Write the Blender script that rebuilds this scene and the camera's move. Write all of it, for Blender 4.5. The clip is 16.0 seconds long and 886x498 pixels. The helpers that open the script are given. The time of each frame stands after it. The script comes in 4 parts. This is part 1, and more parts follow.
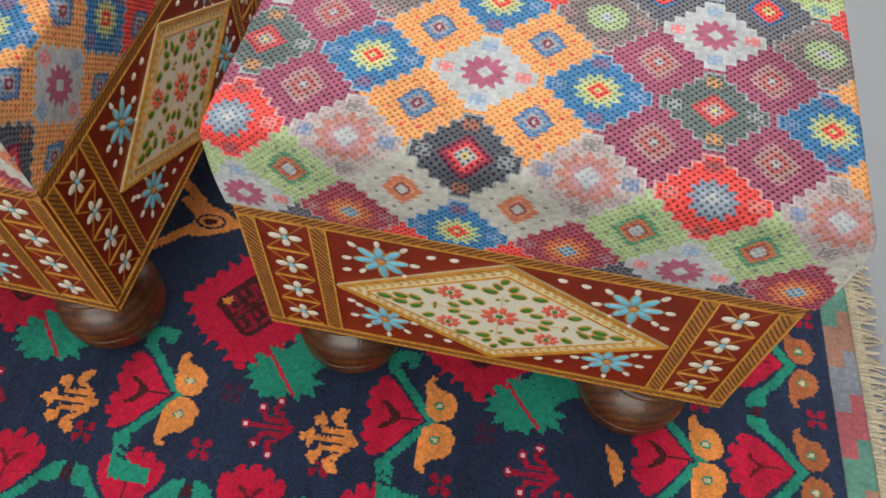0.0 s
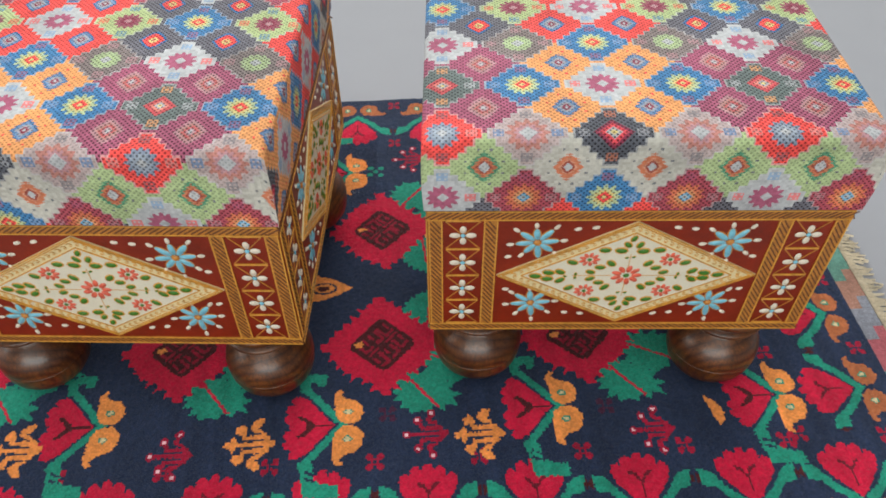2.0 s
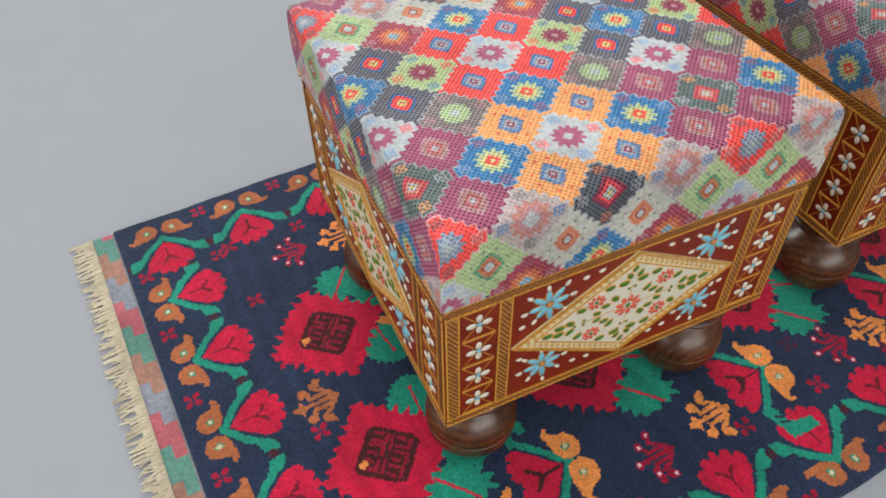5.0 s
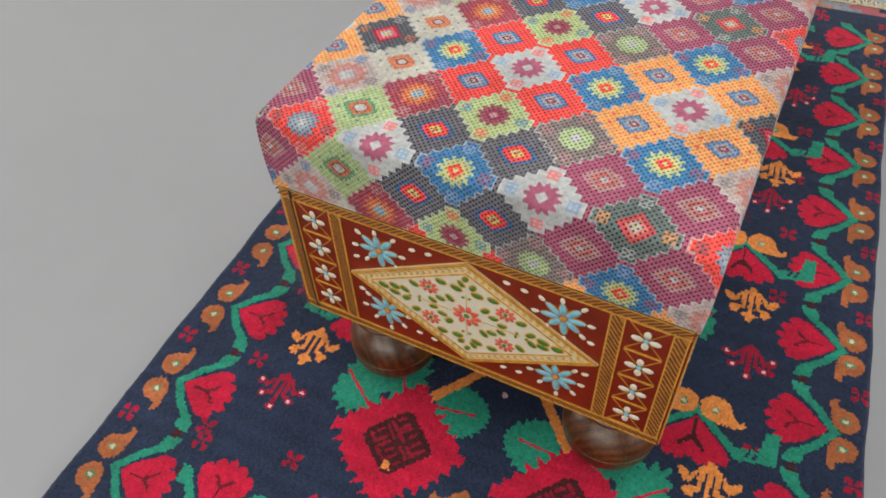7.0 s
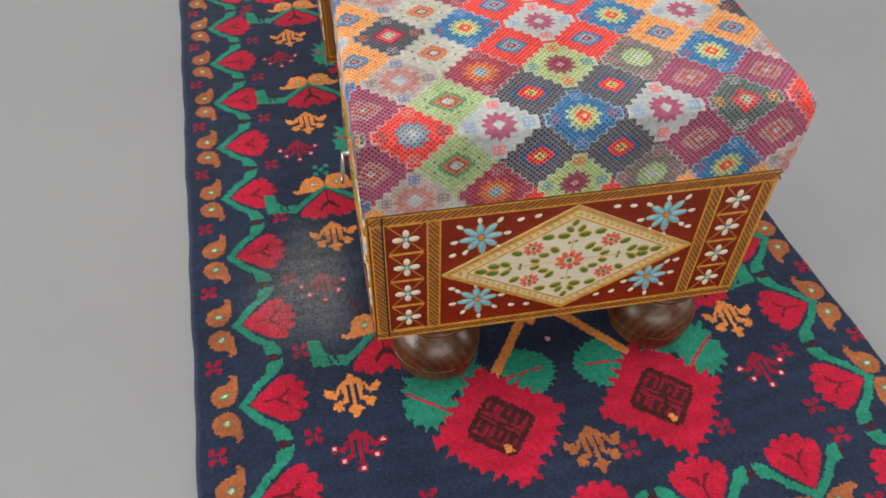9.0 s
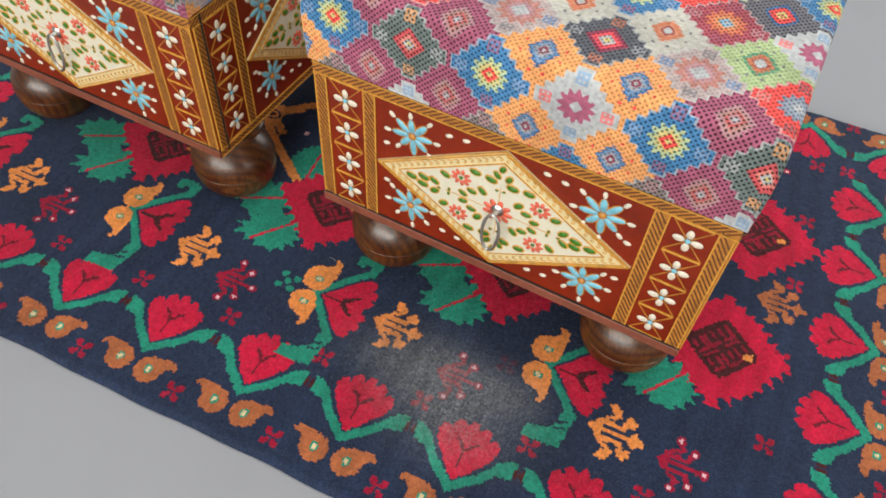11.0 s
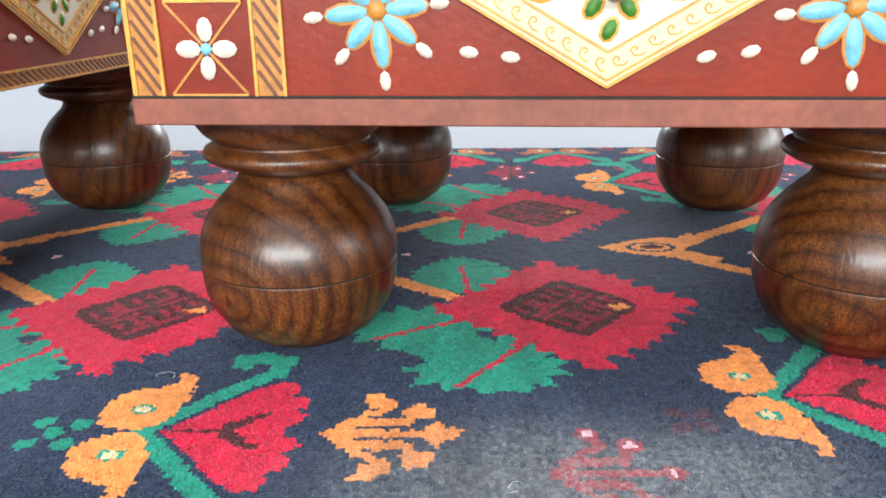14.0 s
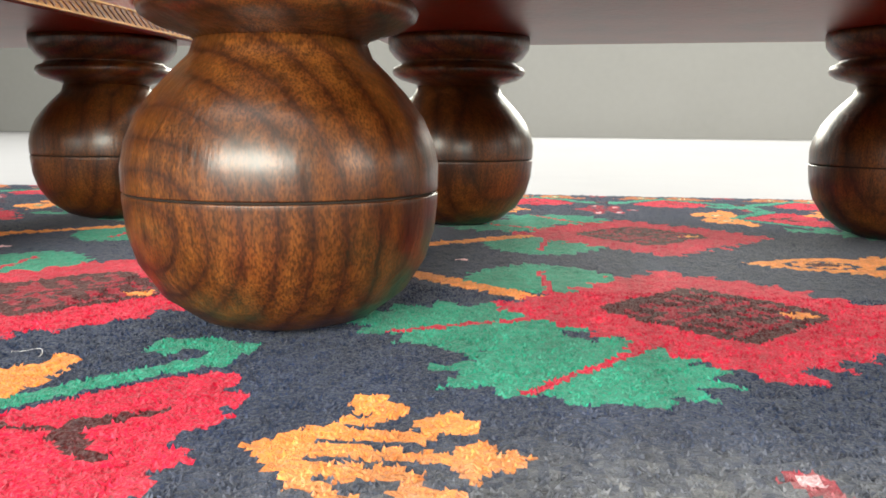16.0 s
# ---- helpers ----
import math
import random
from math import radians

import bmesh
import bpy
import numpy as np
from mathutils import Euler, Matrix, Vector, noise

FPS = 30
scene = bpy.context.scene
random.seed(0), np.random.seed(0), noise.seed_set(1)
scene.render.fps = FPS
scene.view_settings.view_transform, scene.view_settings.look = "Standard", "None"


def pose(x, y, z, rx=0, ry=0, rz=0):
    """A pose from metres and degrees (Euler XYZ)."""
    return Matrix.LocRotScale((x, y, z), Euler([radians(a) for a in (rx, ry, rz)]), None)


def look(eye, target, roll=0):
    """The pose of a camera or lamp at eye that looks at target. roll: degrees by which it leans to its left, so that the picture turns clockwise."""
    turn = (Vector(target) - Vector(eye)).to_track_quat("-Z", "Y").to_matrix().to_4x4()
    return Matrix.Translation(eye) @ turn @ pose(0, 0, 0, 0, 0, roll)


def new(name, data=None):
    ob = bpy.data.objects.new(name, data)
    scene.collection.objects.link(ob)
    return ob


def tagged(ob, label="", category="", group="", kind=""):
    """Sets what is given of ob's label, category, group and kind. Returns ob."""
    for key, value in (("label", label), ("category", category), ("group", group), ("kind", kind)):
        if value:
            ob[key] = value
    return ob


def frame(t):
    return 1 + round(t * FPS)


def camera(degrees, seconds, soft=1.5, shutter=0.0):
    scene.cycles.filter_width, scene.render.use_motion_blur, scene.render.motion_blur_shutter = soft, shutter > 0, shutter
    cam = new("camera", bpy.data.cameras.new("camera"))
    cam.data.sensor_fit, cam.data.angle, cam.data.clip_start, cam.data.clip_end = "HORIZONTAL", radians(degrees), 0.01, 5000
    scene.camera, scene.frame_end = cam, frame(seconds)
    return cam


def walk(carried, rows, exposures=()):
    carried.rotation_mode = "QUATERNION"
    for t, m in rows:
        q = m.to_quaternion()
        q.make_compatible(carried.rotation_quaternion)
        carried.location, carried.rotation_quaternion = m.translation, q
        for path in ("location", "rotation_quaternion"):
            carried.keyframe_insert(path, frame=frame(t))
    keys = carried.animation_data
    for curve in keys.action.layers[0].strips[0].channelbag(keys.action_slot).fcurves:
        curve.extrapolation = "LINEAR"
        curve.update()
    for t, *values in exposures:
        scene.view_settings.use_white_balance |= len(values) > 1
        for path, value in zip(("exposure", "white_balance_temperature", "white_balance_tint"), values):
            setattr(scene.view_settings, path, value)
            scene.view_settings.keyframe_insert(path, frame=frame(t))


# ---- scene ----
cam = camera(60.71, 16.0, soft=1.75)
PATH = [
    (0, (0.5453, -0.2657, 0.7562), (0.5001, 0.0025, 0.3367), 3.13),
    (0.5, (0.5420, -0.2706, 0.7452), (0.5391, 0.0171, 0.3363), 1.66),
    (1, (0.5181, -0.3778, 0.7667), (0.5322, -0.0720, 0.3713), 1.21),
    (1.5, (0.4574, -0.4851, 0.8175), (0.4616, -0.1458, 0.4502), 0.12),
    (2, (0.3674, -0.5037, 0.8071), (0.3594, -0.1573, 0.4466), -0.46),
    (2.5, (0.2115, -0.4516, 0.7708), (0.1979, -0.1110, 0.4050), -1.31),
    (3, (0.0967, -0.4094, 0.7548), (0.1043, -0.0765, 0.3819), 0.22),
    (3.5, (0.0252, -0.4072, 0.7555), (0.0557, -0.0770, 0.3813), 0.81),
    (4, (-0.1277, -0.4416, 0.7762), (-0.0611, -0.1098, 0.4082), 1.27),
    (4.5, (-0.2385, -0.4247, 0.8117), (-0.1372, -0.0946, 0.4500), -0.84),
    (4.7, (-0.2873, -0.4031, 0.8053), (-0.1730, -0.0761, 0.4448), -1.42),
    (6.8, (-0.6236, -0.0642, 0.8227), (-0.3306, 0.1144, 0.4591), -0.83),
    (7, (-0.5949, 0.0021, 0.8014), (-0.3018, 0.1671, 0.4314), -3.07),
    (7.5, (-0.5814, 0.1548, 0.7813), (-0.2658, 0.2594, 0.4078), -1.16),
    (8, (-0.5801, 0.2403, 0.7719), (-0.2482, 0.2909, 0.4014), 0.83),
    (8.5, (-0.6675, 0.3517, 0.7768), (-0.3232, 0.3404, 0.4144), 2.20),
    (9, (-0.6858, 0.4237, 0.7899), (-0.3513, 0.3602, 0.4238), 0.81),
    (9.5, (-0.5677, 0.5349, 0.7586), (-0.2580, 0.4243, 0.3820), 0.32),
    (9.7, (-0.5084, 0.5753, 0.7361), (-0.2078, 0.4441, 0.3587), 0.62),
    (11.8, (-0.0480, 0.9358, 0.7446), (0.0016, 0.5794, 0.3975), 4.02),
    (12, (-0.0303, 0.8996, 0.7277), (0.0242, 0.5212, 0.4055), 1.97),
    (12.5, (0.0946, 0.8826, 0.5581), (0.1195, 0.4767, 0.2671), 1.87),
    (13, (0.0697, 0.8379, 0.3410), (0.1006, 0.3864, 0.1284), 0.08),
    (13.5, (0.0569, 0.7987, 0.2756), (0.0862, 0.3370, 0.0861), -0.44),
    (14, (0.0408, 0.7207, 0.1817), (0.0801, 0.2488, 0.0213), -0.53),
    (14.5, (0.0417, 0.6387, 0.1290), (0.1054, 0.1591, 0.0028), -0.55),
    (15, (0.0383, 0.5913, 0.0851), (0.1219, 0.1090, -0.0167), -0.71),
    (15.5, (0.0465, 0.5859, 0.0696), (0.1407, 0.1014, -0.0102), -0.43),
    (16, (0.0474, 0.5820, 0.0679), (0.1414, 0.0974, -0.0117), 0.50),
]
EXPOSURES = [  # seconds, stops, kelvin, tint
    (0, 0.12, 6400, 10), (1, 0.2, 6350, 10), (2, 0.25, 6300, 10), (3, 0.25, 6150, 10), (4.7, 0.2, 6150, 10), (6.8, 0.06, 6600, 10), (9.7, 0.04, 6650, 10),
    (11.8, 0.3, 6300, 10), (12.5, 0.35, 6000, 10), (13.0, 0.35, 5250, 10), (13.5, 0.5, 5200, 10), (14, 1.1, 5900, 9), (14.5, 1.25, 6700, 8), (16, 1.35, 6900, 8),
]
walk(cam, [(t, look(eye, target, roll)) for t, eye, target, roll in PATH], EXPOSURES)

# ---- light: overcast sky, plus four added fill lamps in assumed wall and roof openings ----
sky = bpy.data.worlds.new("sky")
scene.world = sky
sky.use_nodes = True
tex = sky.node_tree.nodes.new("ShaderNodeTexSky")
tex.sky_type, tex.sun_disc = "NISHITA", False
tex.sun_elevation, tex.sun_rotation = radians(40), radians(20)
sky.node_tree.links.new(tex.outputs[0], sky.node_tree.nodes["Background"].inputs[0])
sky.node_tree.nodes["Background"].inputs[1].default_value = 0.1
ROOM = (-5.8, 6.2, -5.8, 6.2, 3.2)  # x0 x1 y0 y1 height
FLOOR_Z = -0.008


def fill_light(eye, target, w, h, power):
    d = bpy.data.lights.new("fill_light", "AREA")
    d.shape, d.size, d.size_y, d.energy, d.color = "RECTANGLE", w, h, power, (1.0, 0.985, 0.885)
    new("fill_light", d).matrix_world = look(eye, target)


# three unseen side fills and one overhead, added to light the footstools
fill_light((0.2, ROOM[3] + 0.05, 2.0), (0.2, 0, 1.8), 6.0, 1.7, 350)
fill_light((ROOM[0] - 0.05, 0.2, 2.0), (0, 0.2, 1.8), 6.0, 1.7, 150)
fill_light((0.2, ROOM[2] - 0.05, 2.0), (0.2, 3, 1.8), 6.0, 1.7, 200)
fill_light((0.2, 0.2, ROOM[4] + 0.05), (0.2, 0.2001, 0), 4.4, 4.4, 100)


# ---- materials ----
def shader(name, rough=0.6, metal=0.0, coat=0.0):
    m = bpy.data.materials.new(name)
    m.use_nodes = True
    n = m.node_tree.nodes
    b = n["Principled BSDF"]
    b.inputs["Roughness"].default_value, b.inputs["Metallic"].default_value = rough, metal
    b.inputs["Coat Weight"].default_value = coat
    b.inputs["Coat Roughness"].default_value = 0.26
    return m, n, m.node_tree.links, b


def noise_node(n, l, scale, detail=4.0, stretch=(1, 1, 1), coord="Object", distortion=0.0):
    c, mp, t = n.new("ShaderNodeTexCoord"), n.new("ShaderNodeMapping"), n.new("ShaderNodeTexNoise")
    mp.inputs["Scale"].default_value = stretch
    t.inputs["Scale"].default_value, t.inputs["Detail"].default_value = scale, detail
    t.inputs["Distortion"].default_value = distortion
    l.new(c.outputs[coord], mp.inputs[0])
    l.new(mp.outputs[0], t.inputs["Vector"])
    return t


def ramp(n, l, src, stops):
    r = n.new("ShaderNodeValToRGB")
    el = r.color_ramp.elements
    while len(el) < len(stops):
        el.new(0.5)
    for e, (p, c) in zip(el, stops):
        e.position, e.color = p, (*c, 1)
    l.new(src, r.inputs[0])
    return r


def mix(n, l, a, b, fac, mode="MIX"):
    x = n.new("ShaderNodeMix")
    x.data_type, x.blend_type = "RGBA", mode
    for sock, v in ((6, a), (7, b), (0, fac)):
        if isinstance(v, (float, int)):
            x.inputs[sock].default_value = v
        elif isinstance(v, tuple):
            x.inputs[sock].default_value = (*v, 1)
        else:
            l.new(v, x.inputs[sock])
    return x.outputs[2]


def bump(n, l, b, height, strength, dist):
    u = n.new("ShaderNodeBump")
    u.inputs["Strength"].default_value, u.inputs["Distance"].default_value = strength, dist
    l.new(height, u.inputs["Height"])
    l.new(u.outputs[0], b.inputs["Normal"])


def paint(name, colour, rough=0.45, wear=0.25, scale=60, metal=0.0, coat=0.0, depth=0.0004, grain=0.18):
    """Hand-brushed paint: uneven in tone at two scales, with a fine relief."""
    m, n, l, b = shader(name, rough, metal, coat)
    big, fine = noise_node(n, l, scale), noise_node(n, l, scale * 9, 3)
    dark = tuple(c * (1 - wear) for c in colour)
    lite = tuple(min(1, c * (1 + wear * 0.6)) for c in colour)
    r = ramp(n, l, big.outputs[0], [(0.3, dark), (0.5, colour), (0.72, lite)])
    f = ramp(n, l, fine.outputs[0], [(0.3, (1 - grain,) * 3), (0.65, (1 + grain / 2,) * 3)])
    l.new(mix(n, l, r.outputs[0], f.outputs[0], 1.0, "MULTIPLY"), b.inputs["Base Color"])
    bump(n, l, b, fine.outputs[0], 0.5, depth)
    return m


def dyed(name, rough, fleck, relief, patchy=0.5):
    """Wool or silk that takes its dye from the mesh's knots."""
    m, n, l, b = shader(name, rough)
    a = n.new("ShaderNodeAttribute")
    a.attribute_name = "dye"
    big, mid, fine = noise_node(n, l, 14, 5), noise_node(n, l, 160, 3), noise_node(n, l, 900, 2)
    col = mix(n, l, a.outputs["Color"], ramp(n, l, big.outputs[0], [(0.3, (0.78,) * 3), (0.7, (1.15,) * 3)]).outputs[0], 1.0, "MULTIPLY")
    col = mix(n, l, col, ramp(n, l, mid.outputs[0], [(0.33, (0.72,) * 3), (0.67, (1.25,) * 3)]).outputs[0], patchy, "MULTIPLY")
    hair = ramp(n, l, fine.outputs[0], [(0.5, (0, 0, 0)), (0.75, (fleck,) * 3)])
    col = mix(n, l, col, (0.4, 0.4, 0.46), hair.outputs[0])
    l.new(col, b.inputs["Base Color"])
    b.inputs["Specular IOR Level"].default_value = 0.12
    bump(n, l, b, fine.outputs[0], 0.8, relief)
    return m, n, l, b, col


def stitched():
    """Needlepoint on open canvas: a hole at every other crossing of the stitches, its inner shade painted into the
    colour.
    """
    m, n, l, b, col = dyed("needlepoint", 0.75, 0.03, 0.0005, 0.25)
    uv, mp = n.new("ShaderNodeUVMap"), n.new("ShaderNodeMapping")
    mp.inputs["Rotation"].default_value = (0, 0, radians(45))
    mp.inputs["Scale"].default_value = (0.80,) * 3
    fr, sub, ln = (n.new("ShaderNodeVectorMath") for _ in range(3))
    fr.operation, sub.operation, ln.operation = "FRACTION", "SUBTRACT", "LENGTH"
    sub.inputs[1].default_value = (0.5, 0.5, 0)
    l.new(uv.outputs[0], mp.inputs[0])
    l.new(mp.outputs[0], fr.inputs[0])
    l.new(fr.outputs[0], sub.inputs[0])
    l.new(sub.outputs[0], ln.inputs[0])
    big = noise_node(n, l, 9, 3)
    add = n.new("ShaderNodeMath")
    add.operation = "MULTIPLY_ADD"
    add.inputs[1].default_value, add.inputs[2].default_value = 0.22, -0.11
    l.new(big.outputs[0], add.inputs[0])
    total = n.new("ShaderNodeMath")
    l.new(ln.outputs["Value"], total.inputs[0])
    l.new(add.outputs[0], total.inputs[1])
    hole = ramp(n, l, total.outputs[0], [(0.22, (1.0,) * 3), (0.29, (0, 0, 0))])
    # shade inside the holes, put in as a much darker stitch colour
    hole_shade = mix(n, l, col, (0.07, 0.05, 0.06), 1.0, "MULTIPLY")
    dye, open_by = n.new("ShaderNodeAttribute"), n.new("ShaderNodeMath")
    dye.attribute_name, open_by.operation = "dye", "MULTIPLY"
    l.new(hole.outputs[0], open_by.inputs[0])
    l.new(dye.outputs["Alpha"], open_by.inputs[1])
    col = mix(n, l, col, hole_shade, open_by.outputs[0])
    l.new(col, b.inputs["Base Color"])
    pit = ramp(n, l, total.outputs[0], [(0.1, (0, 0, 0)), (0.45, (1, 1, 1))])
    bump(n, l, b, mix(n, l, (0.6, 0.6, 0.6), pit.outputs[0], dye.outputs["Alpha"]), 0.7, 0.0012)
    return m


def turned_wood():
    """Oiled rosewood: narrow dark porous growth rings that bow round one side of the turned belly, on a warm figured ground."""
    m, n, l, b = shader("turned_wood", 0.3, 0.0, 0.25)
    c, mp, wv = n.new("ShaderNodeTexCoord"), n.new("ShaderNodeMapping"), n.new("ShaderNodeTexWave")
    mp.inputs["Location"].default_value = (0.043, 0.0, -0.031)
    mp.inputs["Rotation"].default_value = (radians(4), 0, radians(-68))
    wv.wave_type, wv.rings_direction, wv.wave_profile = "RINGS", "Y", "SAW"
    wv.inputs["Scale"].default_value, wv.inputs["Distortion"].default_value = 32, 1.7
    wv.inputs["Detail"].default_value, wv.inputs["Detail Scale"].default_value = 2.0, 1.6
    l.new(c.outputs["Object"], mp.inputs[0])
    l.new(mp.outputs[0], wv.inputs["Vector"])
    col = ramp(n, l, wv.outputs[0], [(0.0, (0.046, 0.013, 0.004)), (0.06, (0.055, 0.016, 0.004)), (0.16, (0.096, 0.029, 0.006)), (0.5, (0.138, 0.046, 0.009)), (0.85, (0.100, 0.030, 0.006)), (1.0, (0.072, 0.021, 0.005))]).outputs[0]
    pore = noise_node(n, l, 420, 4, (1, 0.6, 0.10))
    blot = noise_node(n, l, 22, 4)
    speck = noise_node(n, l, 1500, 2, (1, 1, 0.4))
    col = mix(n, l, col, ramp(n, l, pore.outputs[0], [(0.36, (0.5,) * 3), (0.56, (1.08,) * 3)]).outputs[0], 0.8, "MULTIPLY")
    col = mix(n, l, col, ramp(n, l, blot.outputs[0], [(0.33, (0.42, 0.32, 0.28)), (0.66, (1.25, 1.2, 1.1))]).outputs[0], 0.75, "MULTIPLY")
    col = mix(n, l, col, ramp(n, l, speck.outputs[0], [(0.38, (0.42,) * 3), (0.6, (1.25,) * 3)]).outputs[0], 0.9, "MULTIPLY")
    l.new(col, b.inputs["Base Color"])
    l.new(ramp(n, l, blot.outputs[0], [(0.3, (0.28,) * 3), (0.7, (0.46,) * 3)]).outputs[0], b.inputs["Roughness"])
    bump(n, l, b, pore.outputs[0], 0.45, 0.0006)
    return m


LACQUER = paint("red_brown_lacquer", (0.19, 0.016, 0.003), 0.36, 0.25, 30, 0, 0.05, grain=0.1)
LACQUER.node_tree.nodes["Principled BSDF"].inputs["Specular IOR Level"].default_value = 0.3
OCHRE = paint("ochre_gold_paint", (0.43, 0.170, 0.024), 0.42, 0.35, 90)
GOLDLINE = paint("gold_outline", (0.59, 0.28, 0.040), 0.38, 0.3, 150)
GROOVE = paint("dark_brown_stroke", (0.12, 0.034, 0.008), 0.5, 0.3, 120)
CREAM = paint("cream_gold_paint", (0.66, 0.54, 0.30), 0.42, 0.12, 70, grain=0.08)
IVORY = paint("ivory_paint", (0.63, 0.58, 0.46), 0.4, 0.06, 50, depth=0.0002, grain=0.05)
WHITE = paint("white_enamel", (0.66, 0.57, 0.46), 0.35, 0.15, 200)
SKYBLUE = paint("sky_blue_enamel", (0.17, 0.43, 0.54), 0.35, 0.25, 160)
GREEN = paint("leaf_green_enamel", (0.040, 0.150, 0.008), 0.35, 0.35, 200)
RED = paint("coral_red_enamel", (0.62, 0.10, 0.05), 0.35, 0.3, 200)
BASEWOOD = paint("reddish_base_board", (0.20, 0.055, 0.03), 0.5, 0.3, 25)
BLACK = paint("dark_gap", (0.015, 0.009, 0.006), 0.8, 0.3, 60)
STEEL = paint("nickel_plate", (0.55, 0.54, 0.52), 0.28, 0.15, 80, metal=1.0)
FLOOR = paint("pale_grey_floor", (0.30, 0.302, 0.325), 0.9, 0.03, 1.2, depth=0.0001, grain=0.015)
WALLPAINT = paint("light_grey_wall_paint", (0.25, 0.25, 0.25), 0.8, 0.03, 2.0, grain=0.02)
FLOOR.node_tree.nodes["Principled BSDF"].inputs["Specular IOR Level"].default_value = 0.1
WOOL = dyed("rug_wool", 0.95, 0.12, 0.0016)[0]
WOOL.node_tree.nodes["Principled BSDF"].inputs["Sheen Weight"].default_value = 0.10
WOOL.node_tree.nodes["Principled BSDF"].inputs["Sheen Roughness"].default_value = 0.4
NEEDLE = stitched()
WOOD = turned_wood()
LINT = paint("pale_lint", (0.6, 0.6, 0.62), 0.9, 0.1, 90)
COTTON = paint("undyed_cotton", (0.60, 0.52, 0.39), 0.9, 0.2, 40)


# ---- mesh helpers ----
def mesh_from(name, verts, faces, mats, index=None, smooth=False):
    me = bpy.data.meshes.new(name)
    me.from_pydata(verts, [], faces)
    for m in mats:
        me.materials.append(m)
    if index is not None:
        me.polygons.foreach_set("material_index", np.array(index, np.int32))
    if smooth:
        me.polygons.foreach_set("use_smooth", np.ones(len(faces), bool))
    me.update()
    return me


def part(name, me, parent, label="", m=None):
    ob = new(name, me)
    ob.parent = parent
    if m is not None:
        ob.matrix_basis = m
    return tagged(ob, label) if label else ob


class Shape:
    """Gathers verts and faces with a material for each face."""

    def __init__(self, *mats):
        self.v, self.f, self.i, self.mats = [], [], [], mats

    def add(self, verts, faces, mat=0):
        k = len(self.v)
        self.v += [tuple(p) for p in verts]
        self.f += [tuple(k + a for a in f) for f in faces]
        self.i += [mat] * len(faces)

    def box(self, lo, hi, mat=0, chamfer=0.0):
        x0, y0, z0 = lo
        x1, y1, z1 = hi
        c = chamfer
        if not c:
            self.add([(x0, y0, z0), (x1, y0, z0), (x1, y1, z0), (x0, y1, z0), (x0, y0, z1), (x1, y0, z1), (x1, y1, z1), (x0, y1, z1)],
                     [(3, 2, 1, 0), (4, 5, 6, 7), (0, 1, 5, 4), (1, 2, 6, 5), (2, 3, 7, 6), (3, 0, 4, 7)], mat)
            return
        rings = []
        for z, s in ((z0, c), (z0 + c, 0), (z1 - c, 0), (z1, c)):
            a, b2, d, e = x0 + s, x1 - s, y0 + s, y1 - s
            rings.append([(a + c, d, z), (b2 - c, d, z), (b2, d + c, z), (b2, e - c, z), (b2 - c, e, z), (a + c, e, z), (a, e - c, z), (a, d + c, z)])
        faces = [tuple(range(7, -1, -1)), tuple(24 + k for k in range(8))]
        for r in range(3):
            for k in range(8):
                j = (k + 1) % 8
                faces.append((8 * r + k, 8 * r + j, 8 * r + 8 + j, 8 * r + 8 + k))
        self.add([p for ring in rings for p in ring], faces, mat)

    def prism(self, pts, y0, y1, mat=0):
        """A flat plate in the x-z plane from y0 (back) out to y1 (front, the lower y), with pts anticlockwise seen from the front."""
        n = len(pts)
        self.add([(x, y1, z) for x, z in pts] + [(x, y0, z) for x, z in pts],
                 [tuple(range(n))] + [((k + 1) % n, k, n + k, n + (k + 1) % n) for k in range(n)], mat)

    def stroke(self, a, b, w, y0, y1, mat=0):
        (ax, az), (bx, bz) = a, b
        dx, dz = bx - ax, bz - az
        k = w / 2 / (math.hypot(dx, dz) + 1e-9)
        px, pz = -dz * k, dx * k
        self.prism([(ax - px, az - pz), (bx - px, bz - pz), (bx + px, bz + pz), (ax + px, az + pz)], y0, y1, mat)

    def blob(self, cx, cz, rx, rz, turn, y0, high, mat=0, seg=10):
        """A raised drop of enamel: an oval dome lying on the plane y0."""
        c, s = math.cos(turn), math.sin(turn)
        v = []
        for k, h in ((1.0, 0.0), (0.72, 0.75)):
            for a in range(seg):
                t = 2 * math.pi * a / seg
                p, q = rx * k * math.cos(t), rz * k * math.sin(t)
                v.append((cx + p * c - q * s, y0 - h * high, cz + p * s + q * c))
        v.append((cx, y0 - high, cz))
        f = [(a, (a + 1) % seg, seg + (a + 1) % seg, seg + a) for a in range(seg)]
        f += [(seg + a, seg + (a + 1) % seg, 2 * seg) for a in range(seg)]
        self.add(v, f, mat)

    def mesh(self, name, smooth=False):
        return mesh_from(name, self.v, self.f, self.mats, self.i, smooth)


def lathe(profile, seg, mat, name):
    v, f = [], []
    for r, z in profile:
        for k in range(seg):
            a = 2 * math.pi * k / seg
            v.append((r * math.cos(a), r * math.sin(a), z))
    for i in range(len(profile) - 1):
        for k in range(seg):
            j = (k + 1) % seg
            f.append((i * seg + k, i * seg + j, (i + 1) * seg + j, (i + 1) * seg + k))
    f.append(tuple(range(seg - 1, -1, -1)))
    f.append(tuple((len(profile) - 1) * seg + k for k in range(seg)))
    return mesh_from(name, v, f, [mat], smooth=True)


